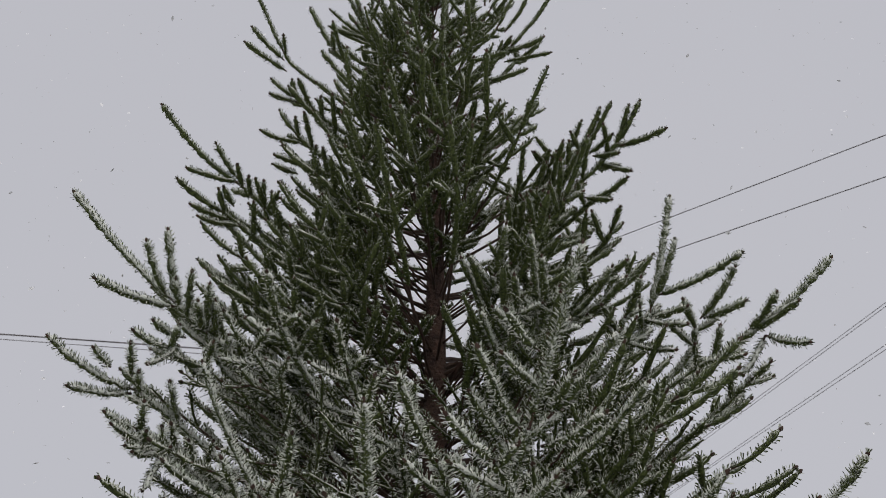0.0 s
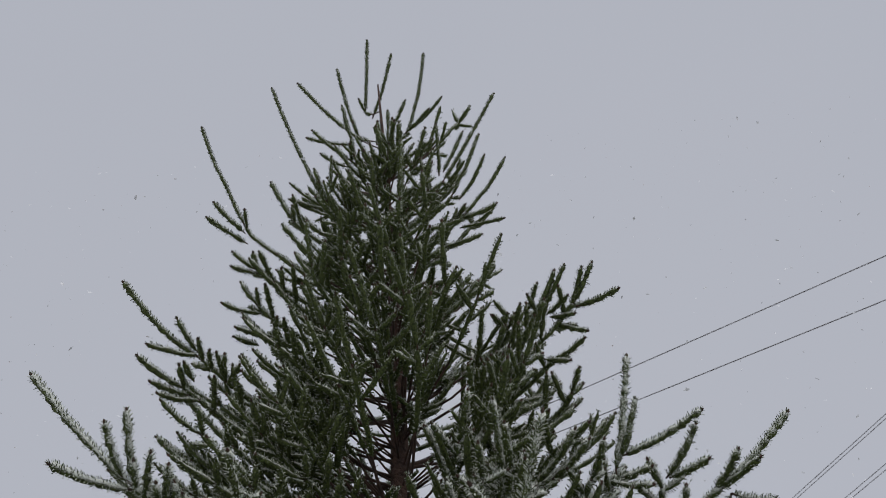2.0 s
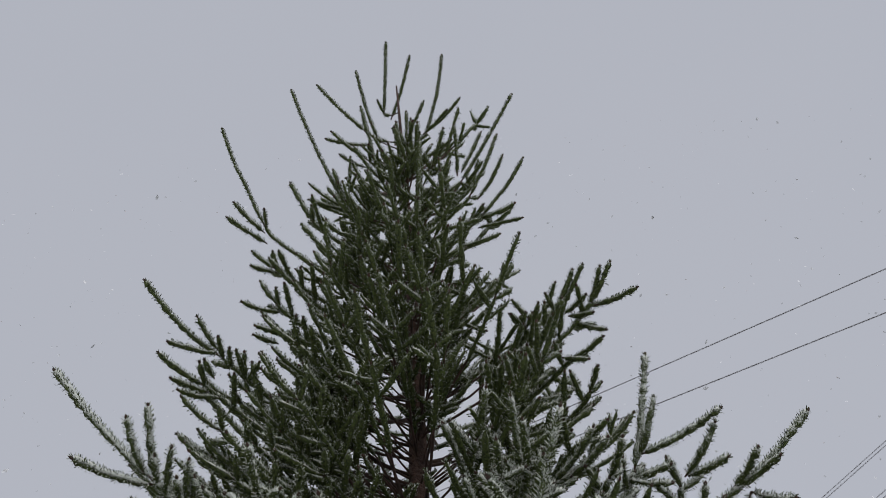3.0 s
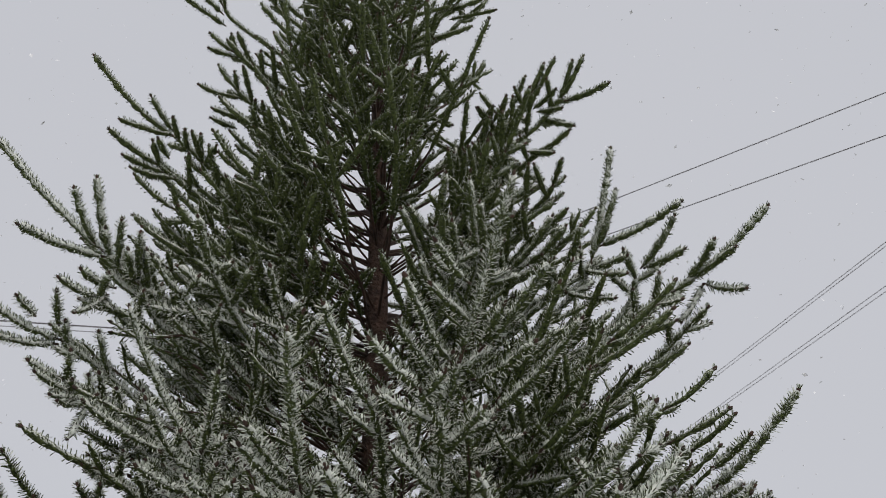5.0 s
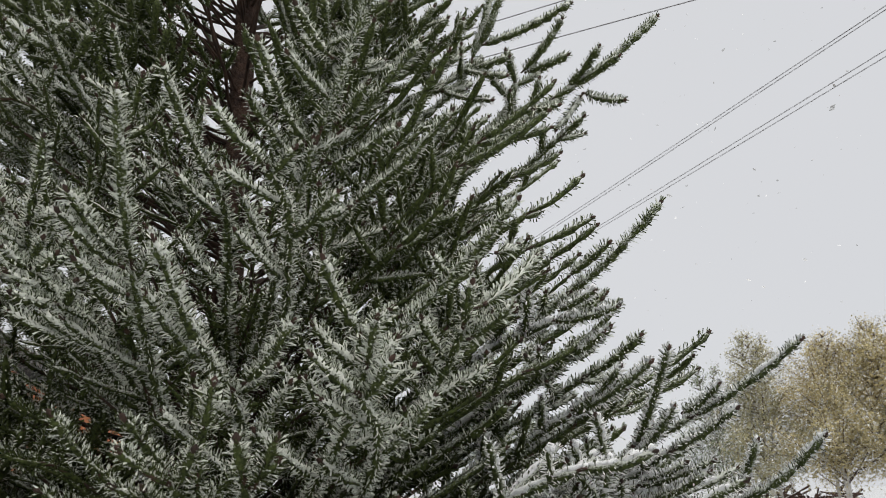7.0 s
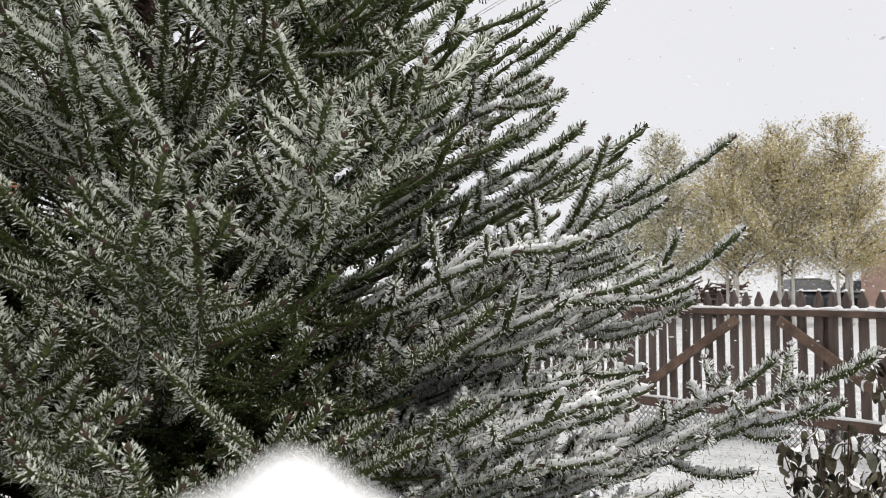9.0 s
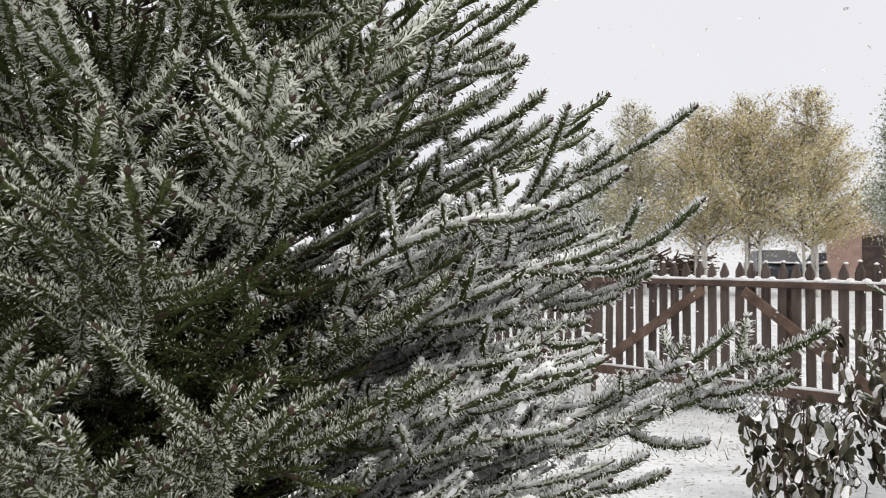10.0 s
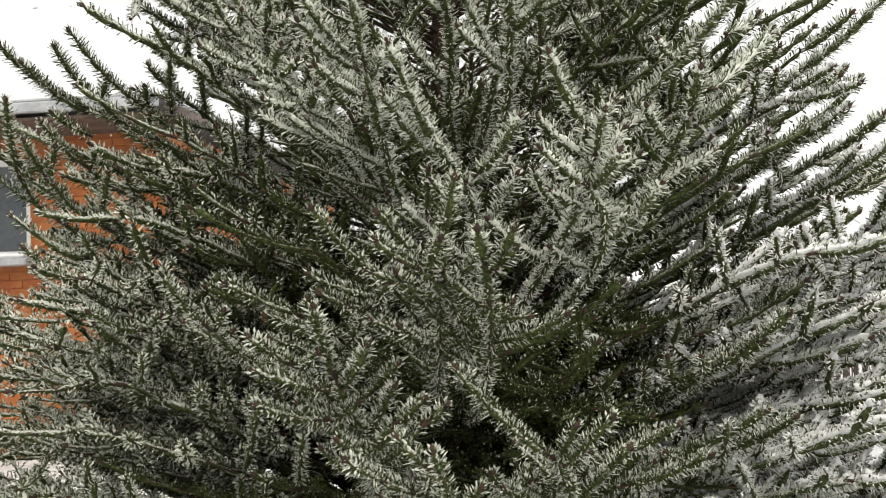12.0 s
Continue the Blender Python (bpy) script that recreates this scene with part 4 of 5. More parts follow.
# ---- the ground under the far fence: wire netting ----
def wire_netting(parent, x0, x1, z0, z1, cell):
    """Diagonal wire net, each strand a thin tube."""
    pieces = []
    n = int((x1 - x0) / cell) + 1
    tall = z1 - z0
    for i in range(-int(tall / cell), n):
        for sign in (1, -1):
            a = x0 + i * cell if sign > 0 else x0 + i * cell + tall
            pts = [(a + sign * t * tall, -0.012 + 0.004 * math.sin(9 * t + i), z0 + t * tall) for t in np.linspace(0, 1, 7)]
            pts = np.array([p for p in pts if x0 <= p[0] <= x1])
            if len(pts) > 1:
                pieces.append(tube(pts, np.full(len(pts), 0.0035), 4))
    mesh = raw_mesh("wire_netting", *joined(pieces))
    net = tagged(put("wire_netting", mesh, MESH_WIRE, parent, "sagging zinc wire netting"), kind="stuff")
    blobs = []
    for i in range(int((x1 - x0) / cell)):
        for j in range(int(tall / cell)):
            if rng.random() < 0.85:
                c = np.array([x0 + (i + 0.5 * (j % 2) + 0.5) * cell, 0.03, z0 + (j + 0.5) * cell])
                ang = np.linspace(0, 2 * np.pi, 8, endpoint=False)
                r = cell * rng.uniform(0.33, 0.47)
                ring = c + np.stack([np.cos(ang) * r, np.zeros(8), np.sin(ang) * r * 0.9], -1)
                front = c + np.array([0, -0.03, 0])
                v = np.concatenate([ring, front[None]])
                blobs.append((v, np.array([[k, (k + 1) % 8, 8] for k in range(8)])))
    tagged(put("netted_snow", raw_mesh("netted_snow", *joined(blobs)), SNOW, parent, "snow packed into the net", smooth=True), kind="stuff")
    return net


part("pale_post", box_bm((0.06, 0.06, 0.62), (2.30, -0.10, 0.31), 0.01), WHITE_PAINT, far_fence, "short pale post")
wire_netting(far_fence, 2.4, 6.5, 0.0, 0.23, 0.055)

# ---- birches ----
BIRCH_BARK = material("birch_bark", (0.42, 0.40, 0.37), (0.72, 0.70, 0.66), 3, 0.8, 0.3, 40, speck=((0.05, 0.045, 0.04), 7.0, 0.62))
# leaf colours are paled: haze of the falling snow put into the base colour
YELLOW_LEAF = material("yellow_birch_leaves", (0.43, 0.36, 0.18), (0.60, 0.52, 0.29), 0.8, 0.7)
OLIVE_LEAF = material("olive_birch_leaves", (0.33, 0.31, 0.17), (0.52, 0.48, 0.29), 0.9, 0.7)
GREEN_LEAF = material("green_birch_leaves", (0.16, 0.20, 0.12), (0.33, 0.36, 0.24), 1.1, 0.7)


def leaf_quads(centres, size, flat=0.4):
    """Small rhombic leaves, tilted at random."""
    n = len(centres)
    a = rng.normal(0, 1, (n, 3))
    a[:, 2] *= 0.7
    a /= np.linalg.norm(a, axis=1)[:, None]
    b = np.cross(a, rng.normal(0, 1, (n, 3)))
    b /= np.linalg.norm(b, axis=1)[:, None] + 1e-9
    s = size * rng.uniform(0.6, 1.3, (n, 1))
    verts = np.stack([centres - a * s, centres + b * s * 0.55, centres + a * s, centres - b * s * 0.55], 1).reshape(-1, 3)
    return verts, np.arange(4 * n).reshape(-1, 4)


def birch(at, height, spread, stems, leaf, label, leaves=5200, snowy=0.2, size=0.044):
    """Slender stems, rising limbs and a loose crown of single leaves."""
    tree = tagged(empty("birch_tree", (*at, 0)), label, "birch tree", "birches behind the fence")
    twigs = []
    for k in range(stems):
        lean = rng.uniform(-0.06, 0.06, 2) * height * 0.6
        foot = rng.uniform(-0.25, 0.25, 2) * (stems > 1)
        zs = np.linspace(-0.1, height * rng.uniform(0.85, 0.97), 12)
        s = zs / height
        pts = np.stack([foot[0] + lean[0] * s + 0.05 * np.sin(4 * s + k), foot[1] + lean[1] * s, zs], -1)
        put("trunk", raw_mesh("trunk", *tube(pts, np.interp(s, [0, 1], [0.06, 0.012]), 8)), BIRCH_BARK, tree, "white birch trunk with dark marks", smooth=True)
        for j in range(44 if stems < 3 else 32):
            z = height * rng.uniform(0.22, 0.95)
            base = np.array([np.interp(z, zs, pts[:, 0]), np.interp(z, zs, pts[:, 1]), z])
            az = rng.uniform(0, 2 * np.pi)
            reach = spread * min(1.0, 1.35 * (1 - (z / height) ** 1.3)) * rng.uniform(0.5, 1.1)
            way = unit(np.array([math.cos(az), math.sin(az), rng.uniform(0.5, 1.3)]))
            path = bend_path(base, way, max(reach, 0.18), rng.uniform(-0.5, 0.4), 5)
            put("limb", raw_mesh("limb", *tube(path, np.linspace(0.022, 0.006, 6), 4)), BARK, tree)
            twigs.append(path)
    sizes = np.array([np.linalg.norm(path[-1] - path[0]) for path in twigs]) ** 1.3
    spots = []
    for path, share in zip(twigs, sizes / sizes.sum()):
        per = int(leaves * share) + 8
        t = rng.uniform(0.8, len(path) - 1.001, per)
        k = t.astype(int)
        p = path[k] + (path[k + 1] - path[k]) * (t - k)[:, None]
        p = p + rng.normal(0, 0.10, (per, 3)) * (1 + 1.5 * (1 - p[:, 2:3] / height)) - UP * np.abs(rng.normal(0, 0.2, (per, 1))) * (1 - p[:, 2:3] / height)
        spots.append(p)
    spots = np.concatenate(spots)
    # white leaves are caught snow and also stand in for snowfall haze
    white = rng.random(len(spots)) < snowy
    tagged(put("crown", raw_mesh("crown", *leaf_quads(spots[~white], size)), leaf, tree, "loose crown of small leaves"), kind="stuff")
    tagged(put("crown_snow", raw_mesh("crown_snow", *leaf_quads(spots[white] + UP * 0.03, size * 0.8)), SNOW, tree, "snow on the leaves, its white also standing in for snowfall haze"), kind="stuff")
    return tree


birch((18.5, 23.3), 6.7, 2.7, 4, YELLOW_LEAF, "yellow autumn birch powdered with snow behind the fence", 44000, 0.26, 0.037)
birch((17.1, 24.4), 6.6, 3.1, 4, YELLOW_LEAF, "yellow autumn birch with several stems, powdered with snow", 44000, 0.26, 0.037)
birch((15.7, 25.2), 6.3, 3.0, 4, YELLOW_LEAF, "pale yellow birch powdered with snow behind the fence", 42000, 0.26, 0.037)
birch((14.2, 26.3), 6.5, 2.2, 3, OLIVE_LEAF, "tall narrow yellowing birch powdered with snow", 30000, 0.28, 0.037)
birch((12.7, 27.0), 5.5, 1.7, 2, GREEN_LEAF, "smaller greenish birch powdered with snow", 14000, 0.36, 0.036)
birch((16.8, 17.8), 6.2, 1.15, 3, GREEN_LEAF, "green birch with snow on its leaves beside the brick garage", 26000, 0.45, 0.036)

# ---- brick garage ----
# greyed brick: haze of the falling snow is mixed into this colour
BRICK_RED = material("red_brick", (0.28, 0.185, 0.155), (0.42, 0.29, 0.25), 4, 0.85, 0.4, 50, per_object=0.3)
MORTAR = material("mortar", (0.30, 0.090, 0.030), (0.40, 0.145, 0.050), 6, 0.9, 0.4, 60)
DARK_DOOR = material("dark_gate_boards", (0.035, 0.025, 0.022), (0.09, 0.06, 0.05), 5, 0.75, 0.4, 30)


def garage(at, turn, width, depth, eave, ridge):
    """A gabled brick garage, its gable to the yard, with a double gate and a snowy roof."""
    g = tagged(empty("brick_garage", (*at, 0), turn), "small red brick garage with a snow-covered gable roof", "garage")
    w, t = width / 2, 0.25
    door_w, door_h = 2.5, 2.0
    bm = bmesh.new()
    for x0, x1, z0, z1 in ((-w, -door_w / 2, 0, eave), (door_w / 2, w, 0, eave), (-door_w / 2, door_w / 2, door_h, eave)):
        box_bm((x1 - x0, t, z1 - z0), ((x0 + x1) / 2, t / 2, (z0 + z1) / 2), bm=bm)
    gable = [bm.verts.new(v) for v in ((-w, 0, eave), (w, 0, eave), (0, 0, ridge), (-w, t, eave), (w, t, eave), (0, t, ridge))]
    bm.faces.new([gable[i] for i in (0, 1, 2)])
    bm.faces.new([gable[i] for i in (5, 4, 3)])
    bm.faces.new([gable[i] for i in (0, 2, 5, 3)])
    bm.faces.new([gable[i] for i in (1, 4, 5, 2)])
    part("gable_wall", bm, BRICK_RED, g)
    for sx in (-1, 1):
        part("side_wall", box_bm((t, depth - t, eave), (sx * (w - t / 2), t + (depth - t) / 2, eave / 2)), BRICK_RED, g)
    part("back_wall", box_bm((width - 2 * t, t, eave), (0, depth - t / 2, eave / 2)), BRICK_RED, g)
    slope = math.atan2(ridge - eave, w)
    run = math.hypot(w, ridge - eave) + 0.45
    for sx in (-1, 1):
        turn_y = Matrix.Rotation(sx * slope, 4, "Y")
        mid = Vector((sx * (run / 2) * math.cos(slope), depth / 2, ridge + 0.06 - (run / 2) * math.sin(slope)))
        part("roof_slope", box_bm((run, depth + 0.7, 0.08), mid, 0.01, turn_y), DARK_DOOR, g, "dark sheet roof")
        part("roof_snow", box_bm((run, depth + 0.66, 0.12), mid + turn_y.to_3x3() @ Vector((0, 0, 0.10)), 0.03, turn_y), SNOW, g, "even layer of snow on the roof")
        part("fascia", box_bm((0.55, 0.06, 0.22), (sx * (w + 0.12), -0.30, eave - 0.06), 0.01), WHITE_PAINT, g, "white painted eave box")
        door = part("gate_leaf", box_bm((door_w / 2 - 0.02, 0.06, door_h - 0.04), (sx * door_w / 4, 0.1, door_h / 2), 0.01), DARK_DOOR, g, "dark boarded gate leaf")
        for z in (0.4, 1.6):
            part("hinge_strap", box_bm((0.5, 0.015, 0.05), (sx * (door_w / 2 - 0.3), 0.06, z), 0.003), METAL, door)
    return g


garage((23.6, 25.1), -40, 4.8, 8.0, 2.35, 3.75)

# ---- parked vehicles under snow ----
CAR_PAINT = material("dark_car_paint", (0.03, 0.035, 0.045), (0.06, 0.065, 0.075), 2, 0.35, 0.05, 30, metallic=0.3)
CAR_GLASS = material("dark_window_glass", (0.02, 0.025, 0.03), (0.05, 0.055, 0.06), 4, 0.35)
TYRE = material("tyre_rubber", (0.015, 0.015, 0.015), (0.035, 0.035, 0.035), 20, 0.9)


def parked_car(at, turn, label, scale=1.0):
    car = tagged(empty("parked_car", (*at, 0), turn), label, "car", "vehicles behind the fence")
    profile = [(-2.0, 0.35), (-2.05, 0.75), (-1.75, 0.92), (-1.1, 1.0), (-0.55, 1.42), (0.75, 1.45), (1.35, 1.05), (1.95, 0.95), (2.0, 0.4)]
    bm = bmesh.new()
    rings = []
    for y, inset in ((-0.82, 0.06), (-0.7, 0.0), (0.7, 0.0), (0.82, 0.06)):
        rings.append([bm.verts.new((x * scale * (1 - inset * 0.3), y * scale * (0.86 if z > 1.1 else 1), (z - inset * 0.3) * scale)) for x, z in profile])
    for a, b in zip(rings, rings[1:]):
        for i in range(len(profile)):
            j = (i + 1) % len(profile)
            bm.faces.new((a[i], a[j], b[j], b[i]))
    bm.faces.new(rings[0][::-1])
    bm.faces.new(rings[-1])
    body = part("body", bm, CAR_PAINT, car)
    for sy in (-1, 1):
        for x in (-1.25, 1.25):
            wheel = bmesh.new()
            bmesh.ops.create_cone(wheel, cap_ends=True, segments=18, radius1=0.32 * scale, radius2=0.32 * scale, depth=0.2 * scale, matrix=pose(x * scale, sy * 0.76 * scale, 0.32 * scale, 90))
            part("wheel", wheel, TYRE, car, "black tyre")
        for x0, x1 in ((-0.72, -0.02), (0.06, 0.86)):
            part("side_window", box_bm(((x1 - x0) * scale, 0.02, 0.3 * scale), ((x0 + x1) / 2 * scale, sy * 0.735 * scale, 1.2 * scale), 0.006), CAR_GLASS, car, "dark window glass")
    for x, tilt in ((-0.83, -47), (1.06, 34)):
        part("windscreen", box_bm((0.5 * scale, 1.1 * scale, 0.02), (x * scale, 0, 1.235 * scale), 0.004, Matrix.Rotation(radians(tilt), 4, "Y")), CAR_GLASS, car, "dark window glass")
    for x, size, z in ((0.1, (0.68, 0.62, 0.09), 1.46), (-1.5, (0.45, 0.7, 0.06), 0.97), (1.65, (0.3, 0.68, 0.06), 1.0)):
        c = put("snow_cover", snow_blob(tuple(v * scale for v in size), x, 0.2), None, car, "thick snow on the car")
        c.matrix_local = pose(x * scale, 0, z * scale)
    return car


parked_car((24.6, 29.6), 20, "dark parked car with thick snow on roof and bonnet", 0.95)
parked_car((22.4, 30.5), 65, "dark parked car half hidden behind the fence under snow")


def brushwood(at, turn, length):
    pile = tagged(empty("brushwood_pile", (*at, 0), turn), "long dark pile of brushwood sprinkled with snow", "woodpile")
    sticks, white = [], []
    for _ in range(800):
        p = np.array([rng.uniform(-length / 2, length / 2), rng.normal(0, 0.35), rng.uniform(0.05, 1.75)])
        p[2] *= 0.8 + 0.2 * math.sin(p[0] * 1.7)
        d = unit(np.array([rng.normal(0, 1), rng.normal(0, 0.6), rng.normal(0, 0.35)])) * rng.uniform(0.3, 0.8)
        sticks.append(tube(np.array([p - d, p + d * 0.2, p + d]), [0.035, 0.03, 0.012], 4))
        if rng.random() < 0.4:
            white.append(tube(np.array([p - d * 0.6 + UP * 0.02, p + UP * 0.03, p + d * 0.5 + UP * 0.02]), [0.012, 0.022, 0.01], 4))
    tagged(put("brushwood", raw_mesh("brushwood", *joined(sticks)), BARK, pile), kind="stuff")
    tagged(put("snow", raw_mesh("snow", *joined(white)), SNOW, pile), kind="stuff")


brushwood((15.2, 31.5), -30, 8.0)

# ---- brick house ----
BRICK_ORANGE = material("orange_brick", (0.30, 0.085, 0.026), (0.44, 0.155, 0.048), 3, 0.85, 0.4, 60, per_object=0.2)
GREY_METAL = material("grey_sheet_metal", (0.30, 0.31, 0.33), (0.48, 0.49, 0.51), 5, 0.5, 0.1, 40, metallic=0.3)
PANE = material("dark_pane", (0.05, 0.06, 0.07), (0.10, 0.11, 0.12), 2, 0.08)


def brick_house(x0, x1, y, eave):
    """A one-storey brick house with a sheet-metal fascia and a window with a grey sill."""
    house = tagged(empty("brick_house", (0, y, 0)), "orange brick house with a snowy low roof and grey window sill", "house")
    wx0, wx1, wz0, wz1 = x0 + 7.6, -4.42, 1.86, 2.80
    bm = bmesh.new()
    for a, b, c, d in ((x0, wx0, 0, eave), (wx1, x1, 0, eave), (wx0, wx1, 0, wz0), (wx0, wx1, wz1, eave)):
        box_bm((b - a, 0.38, d - c), ((a + b) / 2, 0.20, (c + d) / 2), bm=bm)
    wall = part("wall", bm, MORTAR, house, "orange mortar behind the bricks")
    part("side_wall", box_bm((0.38, 7.4, eave), (x1 - 0.19, 4.1, eave / 2)), BRICK_ORANGE, house)
    part("far_side_wall", box_bm((0.38, 7.4, eave), (x0 + 0.19, 4.1, eave / 2)), BRICK_ORANGE, house)
    part("back_wall", box_bm((x1 - x0, 0.38, eave), ((x0 + x1) / 2, 7.99, eave / 2)), BRICK_ORANGE, house)
    part("fascia", box_bm((x1 - x0 + 0.5, 0.06, 0.09), ((x0 + x1) / 2, -0.75, eave + 0.05), 0.01), GREY_METAL, house, "grey metal fascia")
    part("soffit", box_bm((x1 - x0 + 0.5, 0.72, 0.03), ((x0 + x1) / 2, -0.365, eave - 0.04), 0.005), BRACE, house, "dark boarded soffit")
    tilt = Matrix.Rotation(radians(1.5), 4, "X")
    part("roof", box_bm((x1 - x0 + 0.5, 8.9, 0.03), ((x0 + x1) / 2, 3.68, eave + 0.225), 0.01, tilt), GREY_METAL, house, "grey sheet roof")
    part("roof_snow", box_bm((x1 - x0 + 0.46, 8.8, 0.05), ((x0 + x1) / 2, 3.69, eave + 0.262), 0.01, tilt), SNOW, house, "thin snow on the roof")
    window = part("window", box_bm((wx1 - wx0 - 0.1, 0.05, wz1 - wz0 - 0.1), ((wx0 + wx1) / 2, 0.12, (wz0 + wz1) / 2), 0.005), PANE, house, "dark window pane")
    for a, b, c, d in ((wx0, wx1, wz0, wz0 + 0.07), (wx0, wx1, wz1 - 0.07, wz1), (wx0, wx0 + 0.07, wz0, wz1), (wx1 - 0.07, wx1, wz0, wz1), ((wx0 + wx1) / 2 - 0.035, (wx0 + wx1) / 2 + 0.035, wz0, wz1)):
        part("window_frame", box_bm((b - a, 0.07, d - c), ((a + b) / 2, 0.09, (c + d) / 2), 0.006), WHITE_PAINT, window, "white window frame")
    part("window_sill", box_bm((wx1 - wx0 + 0.2, 0.3, 0.07), ((wx0 + wx1) / 2, -0.10, wz0 - 0.04), 0.01), GREY_METAL, house, "grey metal window sill")
    part("sill_snow", box_bm((wx1 - wx0 + 0.14, 0.26, 0.04), ((wx0 + wx1) / 2, -0.11, wz0 + 0.016), 0.015), SNOW, house, "strip of snow on the sill")
    brick = bpy.data.meshes.new("brick")
    bm = box_bm((0.249, 0.03, 0.071), (0, 0, 0), 0.002)
    bm.to_mesh(brick)
    bm.free()
    brick.materials.append(BRICK_ORANGE)
    for row in range(int(eave / 0.075) - 1):
        z = 0.045 + row * 0.075
        x = x1 - 0.13 - (row % 2) * 0.127
        while x > -5.75:
            if not (x - 0.12 < wx1 and wz0 - 0.1 < z < wz1):
                b = put("brick", brick, None, wall)
                b.matrix_local = pose(x, 0.011 + rng.normal(0, 0.001), z)
            x -= 0.254
    return house


brick_house(-14.0, -3.1, 7.9, 3.03)

# ---- shrubs, a young spruce, dry grass ----
SHRUB_LEAF = material("frosted_shrub_leaf", (0.075, 0.075, 0.048), (0.20, 0.18, 0.115), 9, 0.6, 0.2, 60, per_object=0.6)
DRY_GRASS = material("dry_grass", (0.10, 0.085, 0.04), (0.24, 0.20, 0.10), 5, 0.85)


def leaf_mesh(length, width, seed):
    """An oval leaf, folded on its midrib and drooping at the point."""
    bm = bmesh.new()
    rows = []
    for i in range(6):
        t = i / 5
        w = width * math.sin(math.pi * (0.06 + 0.90 * t)) ** 0.8 / 2
        z = -0.22 * length * t * t + 0.01 * math.sin(5 * t + seed)
        rows.append([bm.verts.new((-w, t * length, z + 0.22 * w)), bm.verts.new((0, t * length, z)), bm.verts.new((w, t * length, z + 0.22 * w))])
    for a, b in zip(rows, rows[1:]):
        for k in (0, 1):
            bm.faces.new((a[k], a[k + 1], b[k + 1], b[k]))
    bmesh.ops.solidify(bm, geom=bm.faces[:], thickness=0.0012)
    mesh = bpy.data.meshes.new("leaf")
    bm.to_mesh(mesh)
    bm.free()
    mesh.materials.append(SHRUB_LEAF)
    return mesh


def leaf_snow(length, width, seed):
    """A thin uneven layer of snow on a leaf."""
    bm = bmesh.new()
    rows = []
    for i in range(6):
        t = 0.06 + 0.80 * i / 5
        w = width * math.sin(math.pi * (0.06 + 0.90 * t)) ** 0.8 / 2 * (0.66 + 0.6 * noise.noise((t * 5, seed * 2.7, 0)))
        z = -0.22 * length * t * t + 0.01 * math.sin(5 * t + seed) + 0.002
        lump = 0.005 + 0.004 * noise.noise((t * 5, seed * 1.3, 3))
        rows.append([bm.verts.new(v) for v in ((-w, t * length, z + 0.22 * w), (-w * 0.5, t * length, z + 0.11 * w + lump), (w * 0.5, t * length, z + 0.11 * w + lump), (w, t * length, z + 0.22 * w))])
    for a, b in zip(rows, rows[1:]):
        for k in (0, 1, 2):
            bm.faces.new((a[k], a[k + 1], b[k + 1], b[k]))
    mesh = bpy.data.meshes.new("leaf_snow")
    bm.to_mesh(mesh)
    bm.free()
    mesh.materials.append(SNOW)
    mesh.polygons.foreach_set("use_smooth", [True] * len(mesh.polygons))
    return mesh


LEAVES = [(leaf_mesh(l, w, i), leaf_snow(l, w, i)) for i, (l, w) in enumerate(((0.085, 0.05), (0.075, 0.045), (0.065, 0.042), (0.09, 0.048)))]


def shrub(at, height, spread, stems, count, label):
    bush = tagged(empty("leafy_shrub", (*at, 0)), label, "shrub", "shrubs in front of the fence")
    paths = []
    for k in range(stems):
        az = 2 * math.pi * k / stems + rng.uniform(-0.4, 0.4)
        foot = np.array([0.05 * math.cos(az), 0.05 * math.sin(az), -0.03])
        lean = spread / height * rng.uniform(0.25, 1.0)
        path = bend_path(foot, unit(np.array([math.cos(az) * lean, math.sin(az) * lean, 1.0])), height * rng.uniform(0.75, 1.05), -0.25, 7)
        paths.append(path)
        put("stem", raw_mesh("stem", *tube(path, np.linspace(0.009, 0.003, 8), 5)), TWIG, bush, smooth=True)
    for i in range(count):
        path = paths[i % stems]
        t = rng.uniform(1.5, 6.999)
        k = int(t)
        p = path[k] + (path[k + 1] - path[k]) * (t - k)
        mesh, cover = LEAVES[i % 4]
        leaf = put("leaf", mesh, None, bush)
        leaf.matrix_local = pose(*(p + rng.normal(0, 0.03, 3)), rng.uniform(-68, -22), rng.uniform(-22, 22), rng.uniform(0, 360)) @ Matrix.Diagonal((*([rng.uniform(0.75, 1.2)] * 3), 1))
        if rng.random() < 0.8:
            put("leaf_snow", cover, None, leaf, "cushion of snow on the leaf")
    return bush


shrub((2.92, 3.95), 0.80, 0.30, 9, 290, "low shrub with drooping dark leaves under cushions of snow")
shrub((3.64, 3.62), 1.08, 0.36, 11, 400, "leafy shrub bowed under cushions of snow")
shrub((3.30, 4.30), 0.50, 0.40, 9, 230, "low leafy shrub nearly buried in fresh snow")
shrub((3.85, 4.25), 1.18, 0.36, 10, 330, "taller leafy shrub with snow on every leaf")


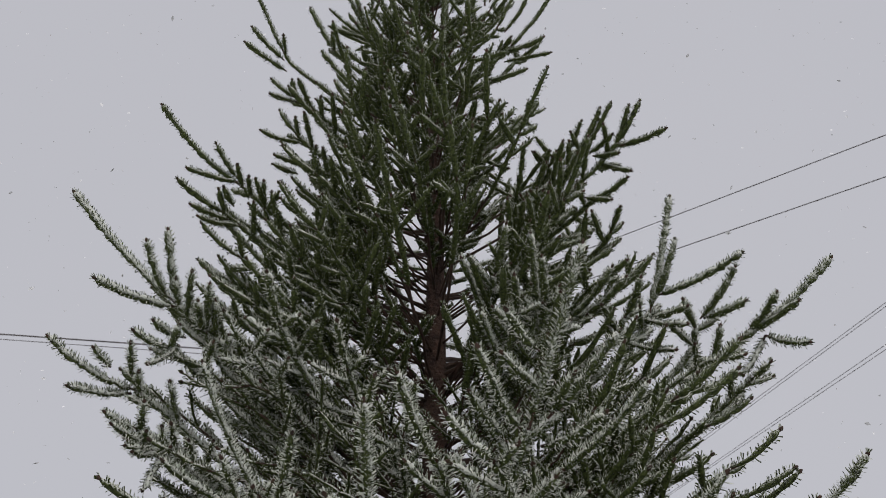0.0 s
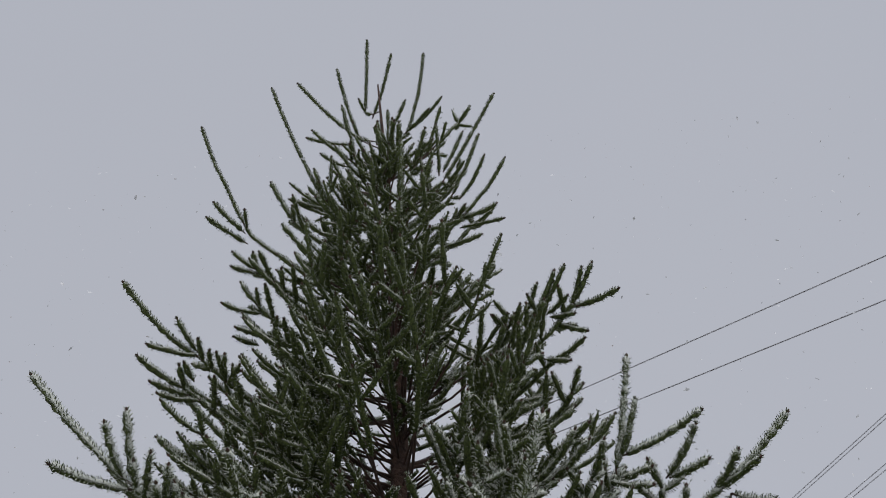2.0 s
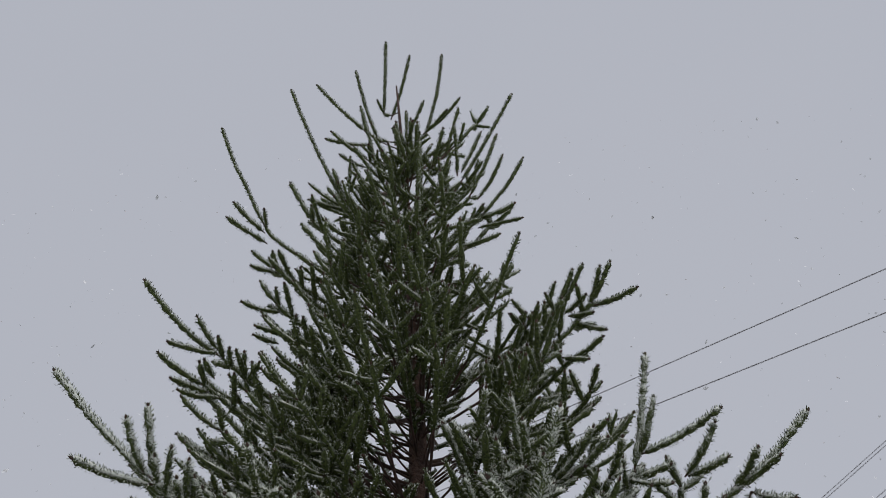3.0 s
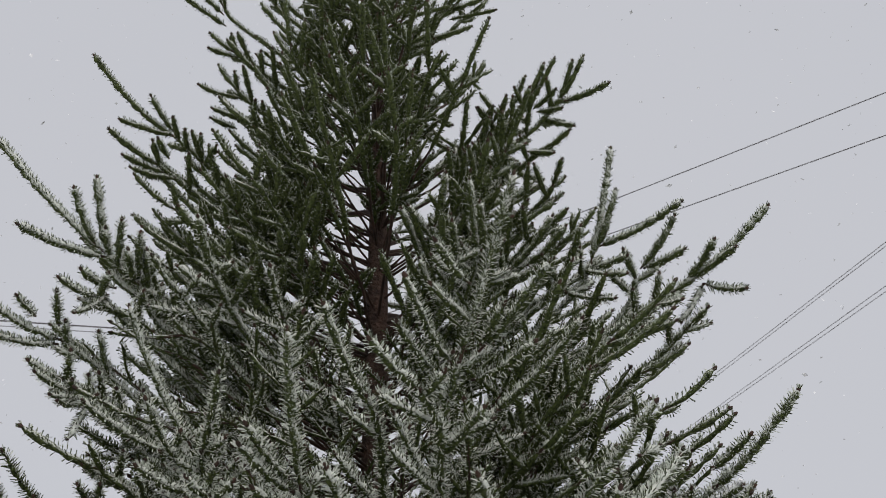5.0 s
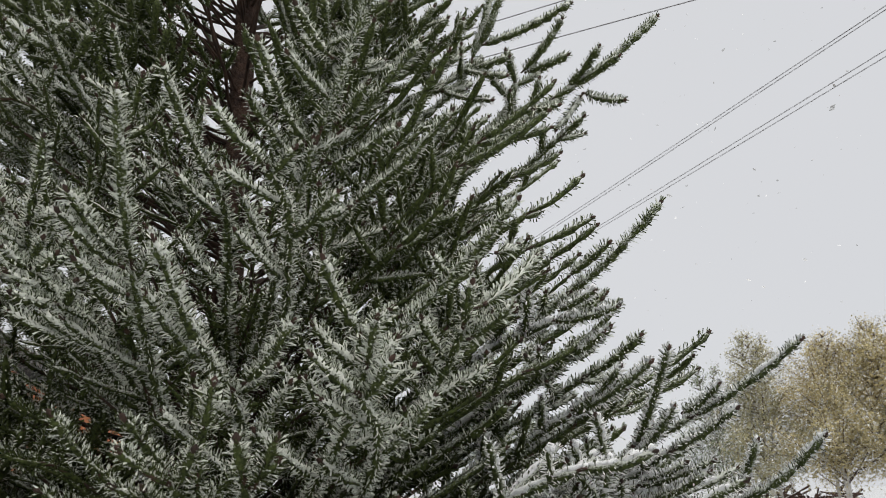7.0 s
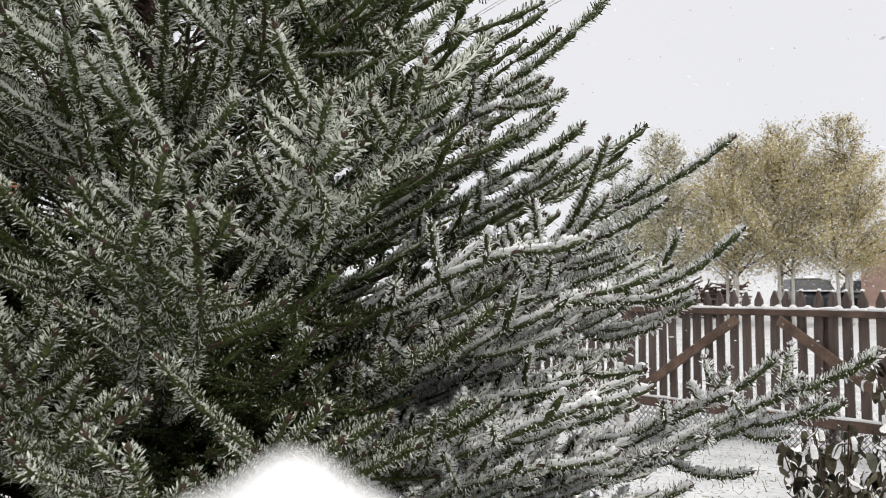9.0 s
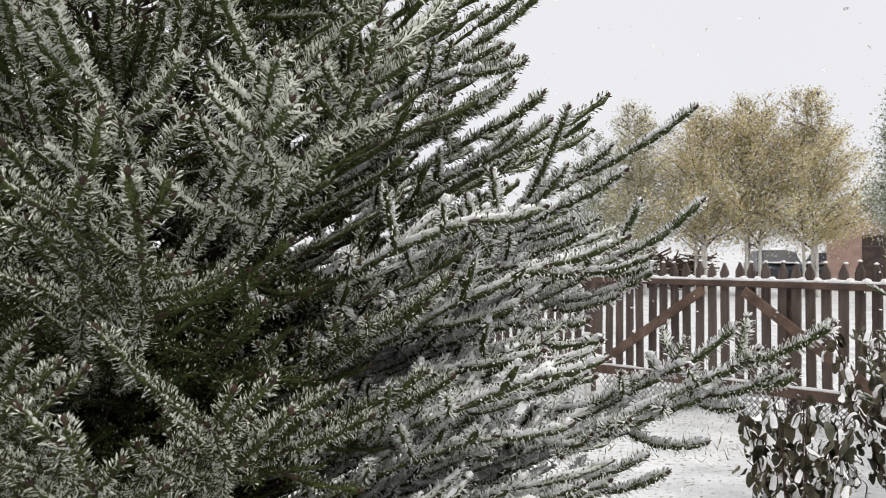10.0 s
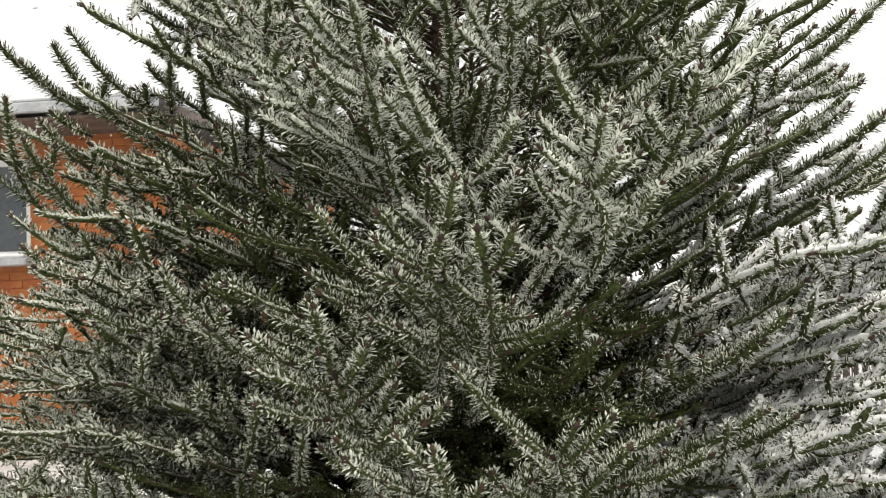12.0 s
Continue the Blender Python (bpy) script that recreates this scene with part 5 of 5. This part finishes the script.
def young_spruce(at, height):
    tree = tagged(empty("young_spruce"), "small young spruce with thick snow on its shoots", "spruce tree")

    def axis(z):
        return (at[0], at[1], z)

    put("trunk", raw_mesh("trunk", *tube(np.array([axis(z) for z in np.linspace(-0.05, height, 10)]), np.linspace(0.03, 0.004, 10), 7)), BARK, tree, smooth=True)
    for k in range(26):
        z = 0.25 + (height - 0.4) * k / 26
        reach = 0.55 * (1 - z / height) + 0.10
        limb(tree, axis, z, (k * 137.5) % 360, reach, reach * 0.35, 0.8, gap=0.17, free=0.12, bare=0.1, arch=0.6, lying=0.5)
    return tree


young_spruce((4.5, 4.72), 2.2)


def grass_tufts():
    pieces = []
    n = 12000
    x, y = rng.uniform(-6, 9, n), rng.uniform(0.8, 11, n)
    keep = np.array([noise.noise((a * 0.9, b * 0.9, 2.0)) > -0.15 for a, b in zip(x, y)])
    x, y = x[keep], y[keep]
    base = np.stack([x, y, np.full(len(x), -0.01)], -1)
    tip = base + np.stack([rng.normal(0, 0.03, len(x)), rng.normal(0, 0.03, len(x)), rng.uniform(0.03, 0.085, len(x))], -1)
    mesh = raw_mesh("grass_tufts", *blades(base, tip, rng.uniform(0.002, 0.006, len(x)), 1.0))
    return tagged(put("grass_tufts", mesh, DRY_GRASS), "dry grass blades poking through thin snow", "grass", kind="stuff")


grass_tufts()


def snowflakes():
    """Flakes hanging in the air."""
    n = 2300
    y = 1.9 + 7.0 * rng.random(n) ** 0.8
    c = np.stack([rng.uniform(-0.75, 1.0, n) * y, y, 1.4 + rng.uniform(-0.35, 1.1, n) * y], -1)
    clear = np.hypot(c[:, 0] + 0.1, c[:, 1] - 2.75) > np.clip(1.7 - 0.3 * c[:, 2], 0.3, 1.6)
    mesh = raw_mesh("snowflakes", *leaf_quads(c[clear], 0.0090))
    return tagged(put("snowflakes", mesh, SNOW), "large loose snowflakes in the air", "snow", kind="stuff")


snowflakes()


# ---- overhead cables ----
def cable(label, p0, p1, sag=0.3, radius=0.006):
    p0, p1 = np.array(p0, float), np.array(p1, float)
    s = np.linspace(0, 1, 40)[:, None]
    pts = p0 + (p1 - p0) * s - UP * sag * 4 * s * (1 - s)
    return tagged(put("overhead_cable", raw_mesh("overhead_cable", *tube(pts, np.full(40, radius), 5)), METAL, smooth=True), label, "cable", "overhead cables")


def line_through(a, b, back, ahead):
    a, b = np.array(a, float), np.array(b, float)
    d = b - a
    return a - d * back, b + d * ahead


EYE0 = np.array([0.037, 0.095, 1.533])


def on_ray(slope_x, slope_z, rise):
    """The point that lies rise above the first eye, in the given direction."""
    y = rise / slope_z
    return EYE0 + np.array([slope_x * y, y, rise])


for sx0, sz0, r0, sx1, sz1, r1, radius in (
    (0.592, 0.715, 5.6, 0.195, 0.572, 5.6, 0.006),
    (0.572, 0.646, 5.1, 0.208, 0.531, 5.1, 0.006),
    (0.519, 0.460, 7.0, 0.283, 0.312, 7.0, 0.0065),
    (0.526, 0.460, 7.0, 0.287, 0.311, 7.0, 0.0065),
    (0.503, 0.404, 6.4, 0.282, 0.277, 6.4, 0.0065),
    (0.509, 0.402, 6.4, 0.285, 0.276, 6.4, 0.0065),
):
    cable("thin dark power line against the grey sky", *line_through(on_ray(sx0, sz0, r0), on_ray(sx1, sz1, r1), 2.0, 2.5), sag=0.0, radius=radius)
cable("double telephone cable against the grey sky", *line_through(on_ray(-0.605, 0.481, 5.5), on_ray(-0.407, 0.455, 5.5), 3.0, 2.0), sag=0.0, radius=0.012)
cable("thin telephone cable against the grey sky", *line_through(on_ray(-0.605, 0.474, 5.42), on_ray(-0.407, 0.448, 5.42), 3.0, 2.0), sag=0.0, radius=0.006)
